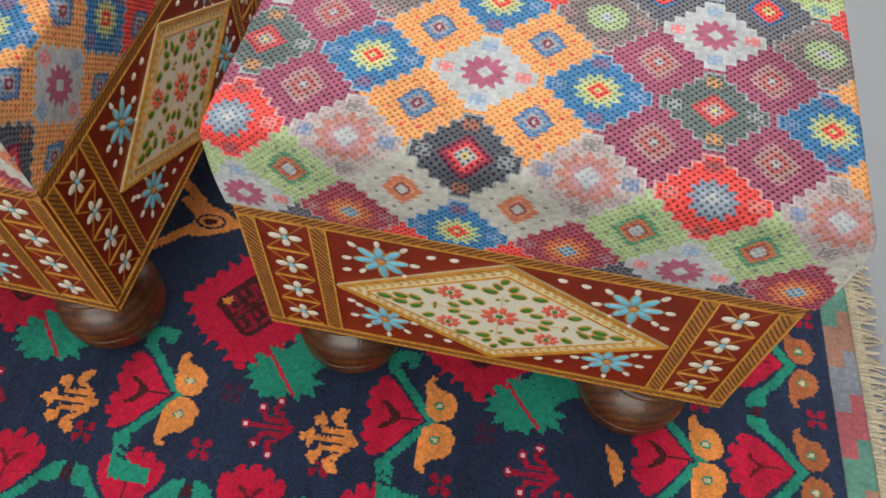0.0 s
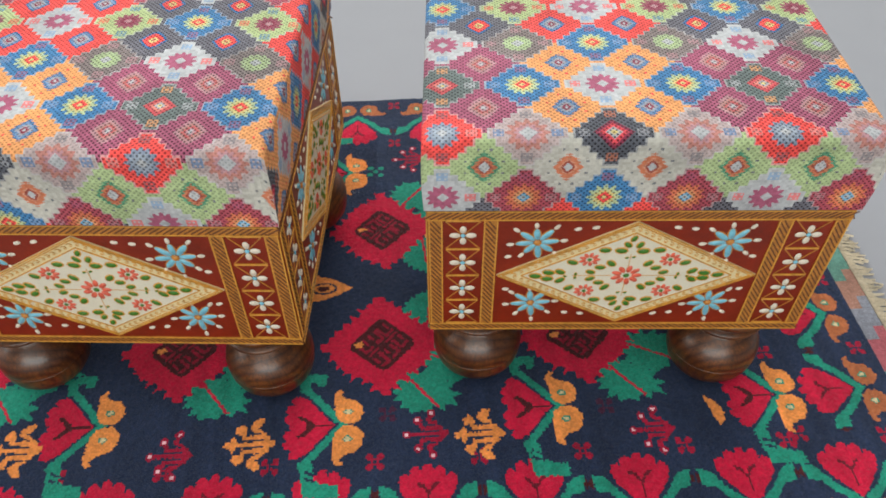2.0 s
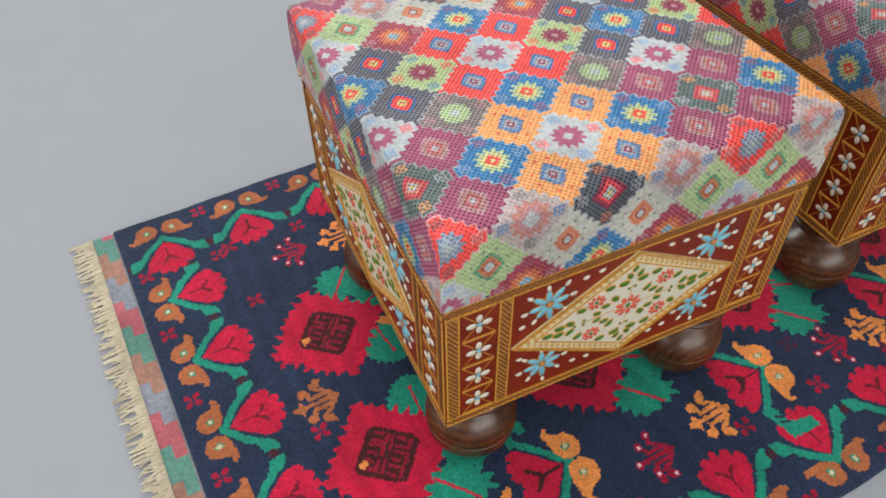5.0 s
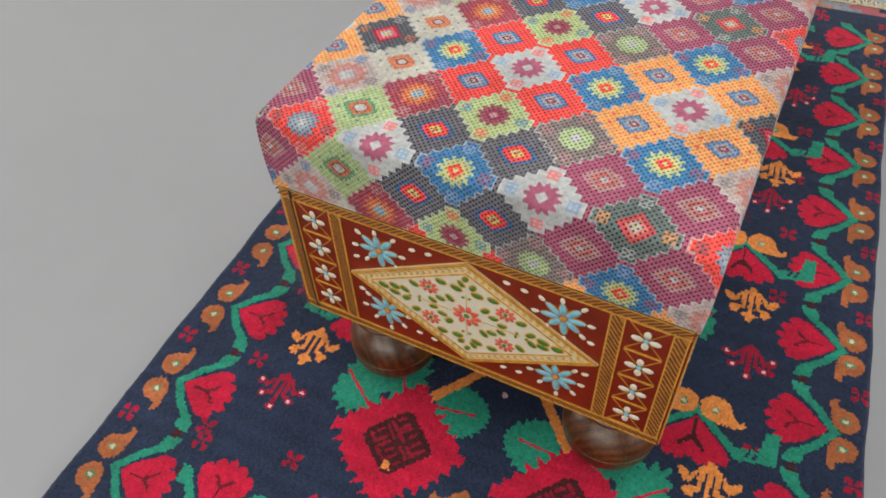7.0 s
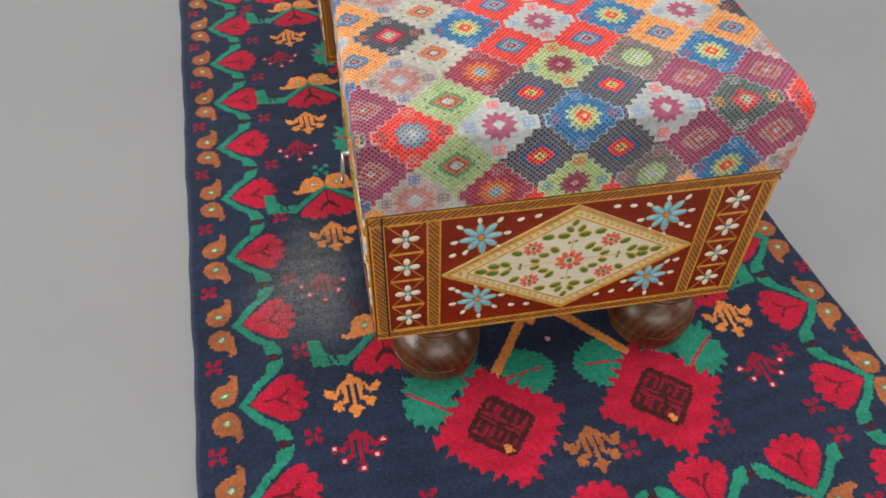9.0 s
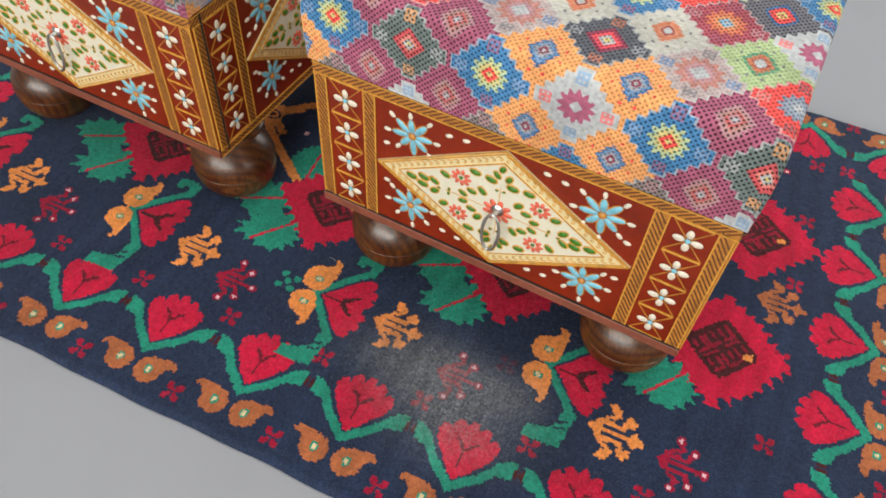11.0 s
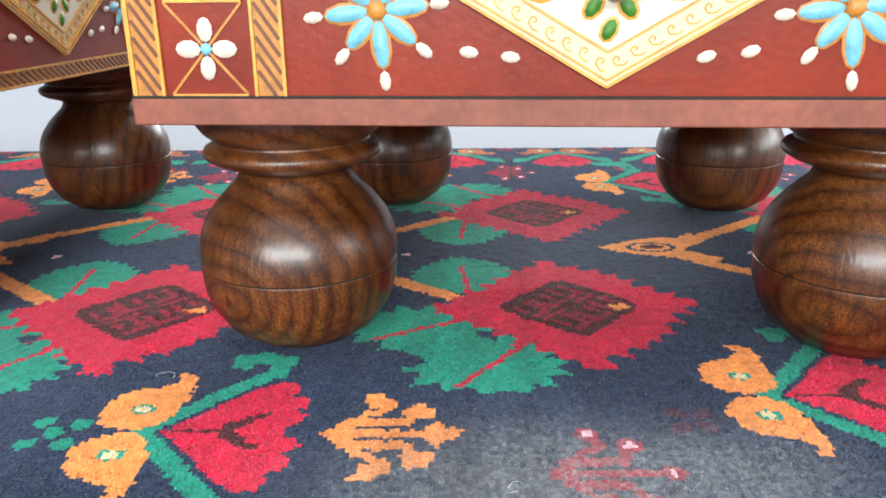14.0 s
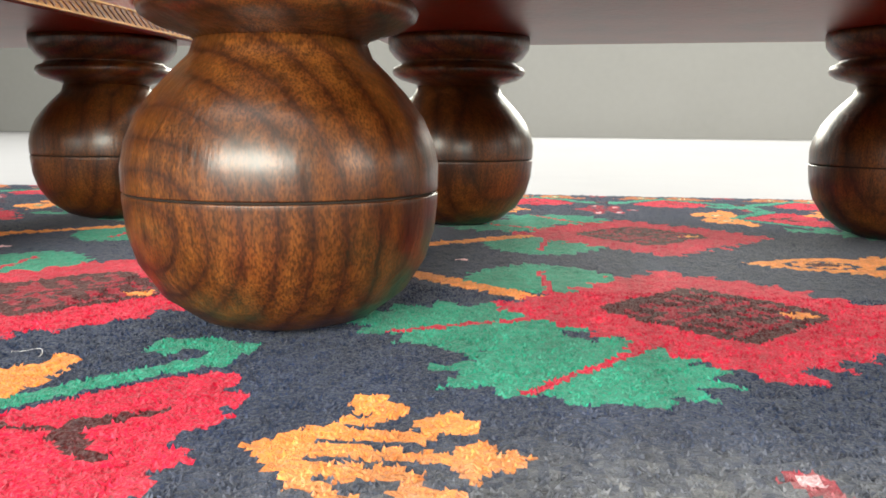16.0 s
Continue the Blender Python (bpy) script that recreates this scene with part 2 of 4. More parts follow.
# ---- the room ----
# the opening is assumed, cut only to let an added fill lamp in
def wall_with_opening(name, length, height, m, hole):
    """A wall 0.2 thick along local x, its inner face at y = 0, with one opening."""
    x0, x1, z0, z1 = hole
    s = Shape(WALLPAINT)
    s.box((0, 0, 0), (x0, 0.2, height))
    s.box((x1, 0, 0), (length, 0.2, height))
    s.box((x0, 0, 0), (x1, 0.2, z0))
    s.box((x0, 0, z1), (x1, 0.2, height))
    ob = new(name, s.mesh(name))
    ob.matrix_world = m
    return tagged(ob, "plain light grey painted wall with an added wide opening for a fill lamp", "wall", kind="structure")


# walls and ceiling are assumed, put up to enclose the space
def room():
    x0, x1, y0, y1, h = ROOM
    s = Shape(FLOOR)
    s.box((x0 - 0.2, y0 - 0.2, FLOOR_Z - 0.15), (x1 + 0.2, y1 + 0.2, FLOOR_Z))
    tagged(new("floor", s.mesh("floor")), "pale grey smooth floor", "floor", kind="structure")
    # unseen ceiling; its square opening holds the added overhead lamp
    s = Shape(WALLPAINT)
    for lo, hi in (((x0 - 0.2, y0 - 0.2), (-2.0, y1 + 0.2)), ((2.4, y0 - 0.2), (x1 + 0.2, y1 + 0.2)), ((-2.0, y0 - 0.2), (2.4, -2.0)), ((-2.0, 2.4), (2.4, y1 + 0.2))):
        s.box((*lo, h), (*hi, h + 0.15))
    tagged(new("ceiling", s.mesh("ceiling")), "unseen plain light grey ceiling with an added square opening for a fill lamp", "ceiling", kind="structure")
    wide = x1 - x0
    hole = (3.0, 9.0, 1.15, 2.85)
    z = FLOOR_Z
    wall_with_opening("wall_north", wide, h - z, pose(x0, y1, z), hole)
    wall_with_opening("wall_south", wide, h - z, pose(x1, y0, z, 0, 0, 180), hole)
    wall_with_opening("wall_west", wide, h - z, pose(x0, y0, z, 0, 0, 90), hole)
    s = Shape(WALLPAINT)
    s.box((x1, y0, z), (x1 + 0.2, y1, h))
    tagged(new("wall_east", s.mesh("wall_east")), "plain light grey painted wall", "wall", kind="structure")


room()


# ---- the rug ----
RUG_TURN = 4.2
U0, U1, V0, V1 = -0.478, 0.955, -0.212, 0.634
PILE0, PILE1 = -0.444, 0.920
KNOT = 0.0022
INDIGO, CRIMSON, TEAL, ORANGE, TAWNY = (0.015, 0.025, 0.058), (0.50, 0.006, 0.038), (0.015, 0.235, 0.155), (0.76, 0.26, 0.06), (0.38, 0.115, 0.04)
WINE, MAROON, PEARL, CREAMDYE, SLATE = (0.30, 0.004, 0.028), (0.060, 0.008, 0.010), (0.75, 0.45, 0.50), (0.62, 0.52, 0.30), (0.19, 0.20, 0.26)


VEIN, HOOK = (0.13, 0.006, 0.016), (0.26, 0.006, 0.024)


class Knots:
    """A sheet of knots, dyed motif by motif."""

    def __init__(self):
        self.nu, self.nv = round((U1 - U0) / KNOT), round((V1 - V0) / KNOT)
        self.u = U0 + (np.arange(self.nu) + 0.5) * KNOT
        self.v = V0 + (np.arange(self.nv) + 0.5) * KNOT
        self.dye = np.empty((self.nu, self.nv, 3), np.float32)
        self.dye[:] = INDIGO
        self.rng = np.random.default_rng(5)

    def patch(self, lo, hi):
        a, b = np.searchsorted(self.u, (lo[0], hi[0]))
        c, d = np.searchsorted(self.v, (lo[1], hi[1]))
        return slice(a, b), slice(c, d)

    def poly(self, pts, colour, at=(0, 0), turn=0.0, flip=1, ragged=0.0):
        """Fills a polygon given in millimetres round the point at, turned in degrees."""
        c, s = math.cos(radians(turn)), math.sin(radians(turn))
        p = np.array([(x / 1000, flip * y / 1000) for x, y in pts])
        p = np.stack([at[0] + p[:, 0] * c - p[:, 1] * s, at[1] + p[:, 0] * s + p[:, 1] * c], 1)
        sl = self.patch(p.min(0) - 0.003, p.max(0) + 0.003)
        uu, vv = np.meshgrid(self.u[sl[0]], self.v[sl[1]], indexing="ij")
        if not uu.size:
            return
        if ragged:
            uu = uu + self.rng.normal(0, ragged / 1000, uu.shape)
            vv = vv + self.rng.normal(0, ragged / 1000, vv.shape)
        inside = np.zeros(uu.shape, bool)
        for (x0, y0), (x1, y1) in zip(p, np.roll(p, -1, 0)):
            cross = ((y0 > vv) != (y1 > vv)) & (uu < (x1 - x0) * (vv - y0) / (y1 - y0 + 1e-12) + x0)
            inside ^= cross
        self.dye[sl][inside] = colour

    def oval(self, x, y, rx, ry, colour, at, turn=0.0, flip=1, tilt=0.0, n=18, **k):
        c, s = math.cos(radians(tilt)), math.sin(radians(tilt))
        pts = []
        for a in range(n):
            t = 2 * math.pi * a / n
            p, q = rx * math.cos(t), ry * math.sin(t)
            pts.append((x + p * c - q * s, y + p * s + q * c))
        self.poly(pts, colour, at, turn, flip, **k)

    def band(self, pts, w, colour, at, turn=0.0, flip=1, **k):
        for (ax, ay), (bx, by) in zip(pts, pts[1:]):
            d = math.hypot(bx - ax, by - ay) + 1e-9
            px, py, ex, ey = -(by - ay) / d * w / 2, (bx - ax) / d * w / 2, (bx - ax) / d * w / 3, (by - ay) / d * w / 3
            self.poly([(ax - px - ex, ay - py - ey), (bx - px + ex, by - py + ey), (bx + px + ex, by + py + ey), (ax + px - ex, ay + py - ey)], colour, at, turn, flip, **k)


def mirror(half):
    return half + [(x, -y) for x, y in reversed(half)]


def tulip(k, at, turn, colour=CRIMSON, size=1.0):
    """A heart-shaped tulip whose point looks along +x, with three lobes and a dark forked vein."""
    half = [(38, 0), (27, 11), (14, 22), (2, 31), (-10, 34), (-18, 31), (-20, 25), (-16, 21), (-25, 20), (-30, 14), (-26, 9), (-23, 6), (-31, 4), (-32, 0)]
    k.poly([(x * size, y * size) for x, y in mirror(half)], colour, at, turn, ragged=0.35)
    k.band([(24 * size, 0), (3, 0)], 2.6, VEIN, at, turn)
    for s in (1, -1):
        k.band([(5, 0), (-4, 6 * s), (-8, 12 * s)], 3.6, VEIN, at, turn, ragged=0.4)


def paisley(k, x, y, colour, at, turn, flip, tilt, size=1.0):
    """A drop with a hooked tail, and a pale eye ringed in green."""
    c, s = math.cos(radians(tilt)) * size, math.sin(radians(tilt)) * size
    pts = [(-17, -9), (-10, -17), (3, -19), (13, -15), (19, -6), (25, -1), (31, 0), (34, -5), (38, -1), (35, 7), (28, 11), (20, 13), (9, 17), (-5, 18), (-15, 12), (-19, 1)]
    k.poly([(x + p * c - q * s, y + p * s + q * c) for p, q in pts], colour, at, turn, flip, ragged=0.4)
    k.oval(x - 1, y, 5.6, 4.4, TEAL, at, turn, flip)
    k.oval(x - 1, y, 3.4, 2.8, CREAMDYE, at, turn, flip)


def cross_mark(k, at, turn=0.0, colour=WINE):
    for a in (45, 135):
        k.band([(-10 * math.cos(radians(a)), -10 * math.sin(radians(a))), (10 * math.cos(radians(a)), 10 * math.sin(radians(a)))], 4, colour, at, turn)
    for a in (45, 135, 225, 315):
        k.oval(9 * math.cos(radians(a)), 9 * math.sin(radians(a)), 4.2, 4.2, colour, at, turn)
    k.oval(0, 0, 2.4, 2.4, INDIGO, at, turn)


def border_unit(k, at, turn, pitch, drop=58):
    """Seen with the edge of the rug along +x: tulip, green zigzag and two rust paisleys."""
    h = pitch * 500
    tulip(k, at, turn)
    for s in (1, -1):
        k.band([(46, 0), (36, 12 * s), (26, 25 * s), (10, 38 * s)], 9.5, TEAL, at, turn, ragged=0.4)
        k.poly([(17, 31 * s), (13, (h - 7) * s), (-7, (h - 4) * s), (-5, (h - 16) * s), (2, 37 * s)], TEAL, at, turn, ragged=0.4)
        k.oval(4, (h - 3) * s, 6, 2.5, MAROON, at, turn)
    paisley(k, drop, 19, TAWNY, at, turn, 1, 116, 0.84)
    paisley(k, drop, 19, TAWNY, at, turn, -1, 112, 0.84)


def field_heart(k, at, flip):
    """A lobed heart held in a green fork; the arm towards the middle of the rug ends in a hooked flag, the other in a notched foot."""
    half = [(30, 0), (20, 10), (8, 24), (-4, 37), (-14, 43), (-22, 42), (-25, 36), (-21, 31), (-29, 29), (-32, 22), (-27, 17), (-33, 13), (-30, 6), (-24, 4), (-26, 0)]
    k.poly(mirror(half), CRIMSON, at, ragged=0.35)
    k.band([(26, 0), (2, 0)], 2.8, MAROON, at)
    for s in (1, -1):
        k.poly([(5, -1 * s), (4, 4 * s), (-7, 13 * s), (-14, 16 * s), (-16, 12 * s), (-9, 8 * s), (-4, 0)], MAROON, at, ragged=0.4)
        k.band([(40, 0), (31, 9 * s), (18, 24 * s), (4, 40 * s), (-6, 50 * s)], 9, TEAL, at, 0, ragged=0.4)
    k.poly([(-1, -44), (-15, -48), (-18, -70), (0, -76), (17, -73), (15, -58), (6, -56), (4, -64), (-4, -62), (-4, -50)], TEAL, at, 0, flip, ragged=0.5)
    k.poly([(2, 44), (-12, 48), (-8, 66), (-4, 92), (38, 94), (36, 78), (20, 76), (8, 70), (6, 52)], TEAL, at, 0, flip, ragged=0.5)
    for q in (60, 68):
        k.band([(-3, q), (8, q + 4)], 3, INDIGO, at, 0, flip, ragged=0.5)
    paisley(k, 46, 18, ORANGE, at, 0, 1, 112, 0.90)
    paisley(k, 46, 19, ORANGE, at, 0, -1, 108, 0.98)


def claw(k, at, colour, z, w):
    """A stepped cap that points along +x, over five legs with turned-out feet."""
    cap = [(29, 0), (26, 4), (22, 6), (20, 11), (15, 13), (12, 18), (7, 20), (3, 15), (1, 10)]
    k.poly([(x * z, y * z) for x, y in mirror(cap)], colour, at, ragged=0.5)
    k.band([(4 * z, 0), (-27 * z, 0)], w, colour, at, ragged=0.3)
    for s in (1, -1):
        k.band([(9 * z, 14 * s * z), (0, 22 * s * z), (5 * z, 31 * s * z)], w, colour, at, ragged=0.4)
        k.band([(6 * z, 9 * s * z), (-9 * z, 9 * s * z), (-13 * z, 20 * s * z)], w, colour, at, ragged=0.4)
        k.band([(13 * z, 4.6 * s * z), (-16 * z, 4.6 * s * z)], 2.6, INDIGO, at)
        k.band([(9 * z, 13.5 * s * z), (-4 * z, 14.5 * s * z)], 2.2, INDIGO, at)


def comb_arrow(k, at, colour=ORANGE):
    """A claw with broad, cut-off feet and a crossed foot on its middle leg."""
    claw(k, at, colour, 0.99, 5.6)
    k.poly([(-17, -3), (-22, -11), (-26, -5), (-33, -3), (-33, 3), (-26, 5), (-22, 11), (-17, 3)], colour, at, ragged=0.5)
    for s in (1, -1):
        k.poly([(-7, 15 * s), (-20, 13 * s), (-22, 20 * s), (-15, 27 * s), (-9, 24 * s)], colour, at, ragged=0.5)
        k.poly([(8, 22 * s), (-4, 21 * s), (-3, 28 * s), (6, 35 * s), (13, 33 * s)], colour, at, ragged=0.5)


def beetle(k, at):
    """A wine-red claw with pale drops on its feet."""
    claw(k, at, WINE, 0.86, 5.0)
    for x, y in ((-26, 0), (-13, 19), (-13, -19), (4, 28), (4, -28)):
        k.oval(x, y, 5.2, 5.2, WINE, at)
        k.oval(x, y, 2.4, 2.4, PEARL, at)


def leaf(k, at, turn, flip=1, size=1.0):
    """A saw-toothed leaf with a red midrib and a slanting cut end, its stalk end at the point at."""
    up = [(0, 4), (9, 10), (6, 22), (19, 17), (17, 33), (27, 28), (29, 40), (38, 29), (46, 40), (51, 29), (61, 33)]
    end = [(66, 20), (77, 12), (71, 3), (86, -4), (79, -13), (94, -24)]
    lo = [(77, -26), (82, -40), (65, -30), (62, -44), (47, -31), (42, -42), (32, -25), (23, -33), (18, -17), (8, -21), (6, -8)]
    k.poly([(x * size, y * size) for x, y in up + end + lo], TEAL, at, turn, flip, ragged=0.5)
    k.band([(1, 0), (76 * size, -2 * size)], 3.4, CRIMSON, at, turn, flip, ragged=0.3)


def round_leaf(k, at, turn, flip):
    """A broad rounded leaf with a fine comb edge and a short red midrib."""
    pts = []
    for i in range(44):
        a = 2 * math.pi * i / 44
        r = 1.0 if i % 2 else 0.86
        pts.append((34 + 36 * r * math.cos(a), 38 * r * math.sin(a) * (1 - 0.25 * math.cos(a))))
    k.poly(pts, TEAL, at, turn, flip, ragged=0.3)
    k.band([(4, 0), (50, 0)], 3.2, CRIMSON, at, turn, flip, ragged=0.3)


FLOWER_TILT = 48


def great_flower(k, at, flip):
    """A rose of stepped outline, with a dark square heart full of red hooks."""
    pts = []
    for side in range(4):
        for i in range(7):
            t = -1 + 2 * i / 7
            for dt, o in ((0.0, 62), (0.11, 54), (0.2, 55), (0.27, 61)):
                q = (t + dt) * 52
                o2 = o + 5 * (1 - abs(t + 0.14)) + 3.2 * math.sin(5.1 * i + 2.3 * side + (1.9 if dt > 0.05 else 0))
                a = radians(90 * side)
                pts.append((o2 * math.cos(a) - q * math.sin(a), o2 * math.sin(a) + q * math.cos(a)))
    leaf(k, (at[0] + 0.052, at[1] + 0.014 * flip), 28 * flip, flip, 0.95)
    round_leaf(k, (at[0] + 0.060, at[1] - 0.022 * flip), -84 * flip, flip)
    leaf(k, (at[0] + 0.025, at[1] + 0.044 * flip), 53 * flip, flip, 0.92)
    k.band([(60, -6), (100, -38), (136, -66), (164, -92)], 12, ORANGE, at, 0, flip, ragged=0.4)
    k.poly(pts, CRIMSON, at, FLOWER_TILT, flip, ragged=0.5)
    k.poly([(-33, -26), (-26, -32), (26, -33), (33, -25), (32, 26), (26, 33), (-26, 32), (-32, 25)], MAROON, at, FLOWER_TILT, flip, ragged=0.5)
    # red hooks in two facing rows, and a bar between them
    for x, y, m in ((-19, 15, 1), (0, 16, 1), (19, 14, -1), (-17, -15, -1), (3, -15, 1), (20, -14, -1)):
        k.band([(x - 6 * m, y + 8), (x + 6 * m, y + 8), (x + 6 * m, y - 8)], 4.4, HOOK, at, FLOWER_TILT, flip, ragged=0.4)
        k.band([(x - 5 * m, y + 1), (x - 5 * m, y - 8)], 4.0, HOOK, at, FLOWER_TILT, flip, ragged=0.4)
    k.band([(-24, 0), (-8, 0)], 3.6, HOOK, at, FLOWER_TILT, flip, ragged=0.4)
    k.band([(6, 1), (26, 0)], 3.6, HOOK, at, FLOWER_TILT, flip, ragged=0.4)
    k.poly([(-37, 3), (-28, 6), (-23, 1), (-27, -3), (-35, -4)], ORANGE, at, ragged=0.6)


# middles of the field motifs along the rug, near row and far row
HEARTS_N = ((-0.095, 0.398), (0.191, 0.427), (0.468, 0.417), (0.738, 0.413))
HEARTS_S = ((-0.100, -0.027), (0.192, -0.042), (0.458, -0.030), (0.735, -0.030))
COMBS_N = ((-0.148, 0.448), (0.122, 0.430), (0.396, 0.434), (0.667, 0.434))
COMBS_S = ((-0.152, -0.054), (0.124, -0.062), (0.398, -0.064))
BEETLES_N = ((-0.221, 0.453), (0.031, 0.459), (0.326, 0.457), (0.597, 0.457))
BEETLES_S = ((-0.234, -0.054), (0.032, -0.072), (0.334, -0.060), (0.606, -0.070))
ROSES_N = ((-0.233, 0.287), (0.021, 0.289), (0.278, 0.292), (0.538, 0.292))
ROSES_S = ((-0.242, 0.085), (0.020, 0.081), (0.279, 0.076), (0.538, 0.078))


def dye_rug(k):
    mid = (V0 + V1) / 2
    for i in range(-5, 6):
        border_unit(k, (0.236 + 0.1235 * i, 0.532), 90, 0.1235, 67)
        border_unit(k, (0.209 + 0.1220 * i, -0.131), -90, 0.1220, 56)
    for i in range(-3, 4):
        if abs(i) < 3:
            border_unit(k, (PILE0 + 0.089, mid + 0.119 * i), 180, 0.119)
            border_unit(k, (PILE1 - 0.089, mid + 0.119 * i), 0, 0.119)
    for i in range(-5, 6):
        for v in (0.502, 0.610):
            cross_mark(k, (0.300 + 0.1235 * i, v))
        for v in (-0.093, -0.200):
            cross_mark(k, (0.270 + 0.122 * i, v))
    for i in range(-3, 3):
        for du in (0.145, 0.022):
            cross_mark(k, (PILE0 + du, mid + 0.06 + 0.119 * i))
            cross_mark(k, (PILE1 - du, mid + 0.06 + 0.119 * i))
    for at in ROSES_N:
        great_flower(k, at, 1)
    for at in ROSES_S:
        great_flower(k, at, -1)
    for at in HEARTS_N:
        field_heart(k, at, 1)
    for at in HEARTS_S:
        field_heart(k, at, -1)
    for at in COMBS_N + COMBS_S:
        comb_arrow(k, at)
    for at in BEETLES_N + BEETLES_S:
        beetle(k, at)
    # the weaver stopped one comb short: only its cap is there
    k.poly([(-10, 22), (2, 14), (10, 2), (8, -14), (0, -20), (-4, -8)], ORANGE, (0.686, -0.048), ragged=0.5)
    for n in range(4):
        uf = ROSES_N[n][0]
        loop = (uf + 0.182, 0.178)
        k.poly([(34, 0), (18, 10), (2, 18), (-16, 24), (-30, 22), (-44, 34), (-52, 26), (-30, 8), (-26, 0), (-30, -8), (-52, -26), (-44, -34), (-30, -22), (-16, -24), (2, -18), (18, -10)], ORANGE, loop, ragged=0.5)
        k.oval(-6, 0, 19, 11, INDIGO, loop)
        k.oval(-6, 0, 15, 8, ORANGE, loop)
        k.oval(-7, 0, 9, 4.5, MAROON, loop)
        if n == 0:
            comb_arrow(k, (uf - 0.052, 0.191), TAWNY)
        k.oval(0, 0, 4, 3.4, PEARL, (uf + 0.105, 0.192))
    # small stray marks: five green knots, and faint wine crosses
    for x, y in ((0, 0), (9, 8), (-8, 9), (8, -9), (-9, -7)):
        k.oval(x, y, 5, 4.4, TEAL, (0.268, 0.428))
    for u, v in ((0.285, -0.030), (0.553, -0.034), (-0.014, 0.420)):
        cross_mark(k, (u, v), 0, (0.055, 0.012, 0.034))
    # woven end bands in stepped blocks, and the pale cord beside the pile
    blocks = (CRIMSON, SLATE, TAWNY, TEAL)
    uu, vv = np.meshgrid(k.u, k.v, indexing="ij")
    for edge, sign in ((PILE0, -1), (PILE1, 1)):
        out = (uu - edge) * sign
        for n in range(20):
            v = V0 + 0.052 * n
            a = (out > 0) & (out < 0.018) & (vv >= v) & (vv < v + 0.052)
            b = (out >= 0.018) & (vv >= v + 0.022) & (vv < v + 0.074)
            k.dye[a] = np.array(blocks[n % 4]) * 0.62 + 0.10
            k.dye[b] = np.array(blocks[n % 4]) * 0.62 + 0.10
        k.dye[(out > 0) & (out < 0.0023)] = (0.20, 0.19, 0.19)
    # a dusty, felted patch, and a few pale lint specks
    for cu, cv, r, w in ((0.055, 0.458, 0.045, 0.5), (-0.030, 0.452, 0.03, 0.4), (0.02, 0.50, 0.055, 0.5), (0.11, 0.47, 0.04, 0.25)):
        d2 = ((uu - cu) / 1.5) ** 2 + (vv - cv) ** 2
        mottle = 0.75 + 0.35 * np.sin(uu * 700 + 3 * np.sin(vv * 260)) * np.sin(vv * 610 + 2 * np.sin(uu * 330))
        mask = np.exp(-d2 / (2 * (r * 0.6) ** 2)) * w * mottle * k.rng.uniform(0.5, 1.2, uu.shape)
        k.dye += (np.array((0.30, 0.30, 0.29)) - k.dye) * np.clip(mask, 0, 0.8)[..., None]
    k.dye *= k.rng.uniform(0.86, 1.14, uu.shape)[..., None]
    k.dye *= 1 + 0.10 * np.sin(uu * 210 + np.sin(vv * 9) * 2)[..., None] * (np.sin(uu * 17) > 0.2)[..., None]


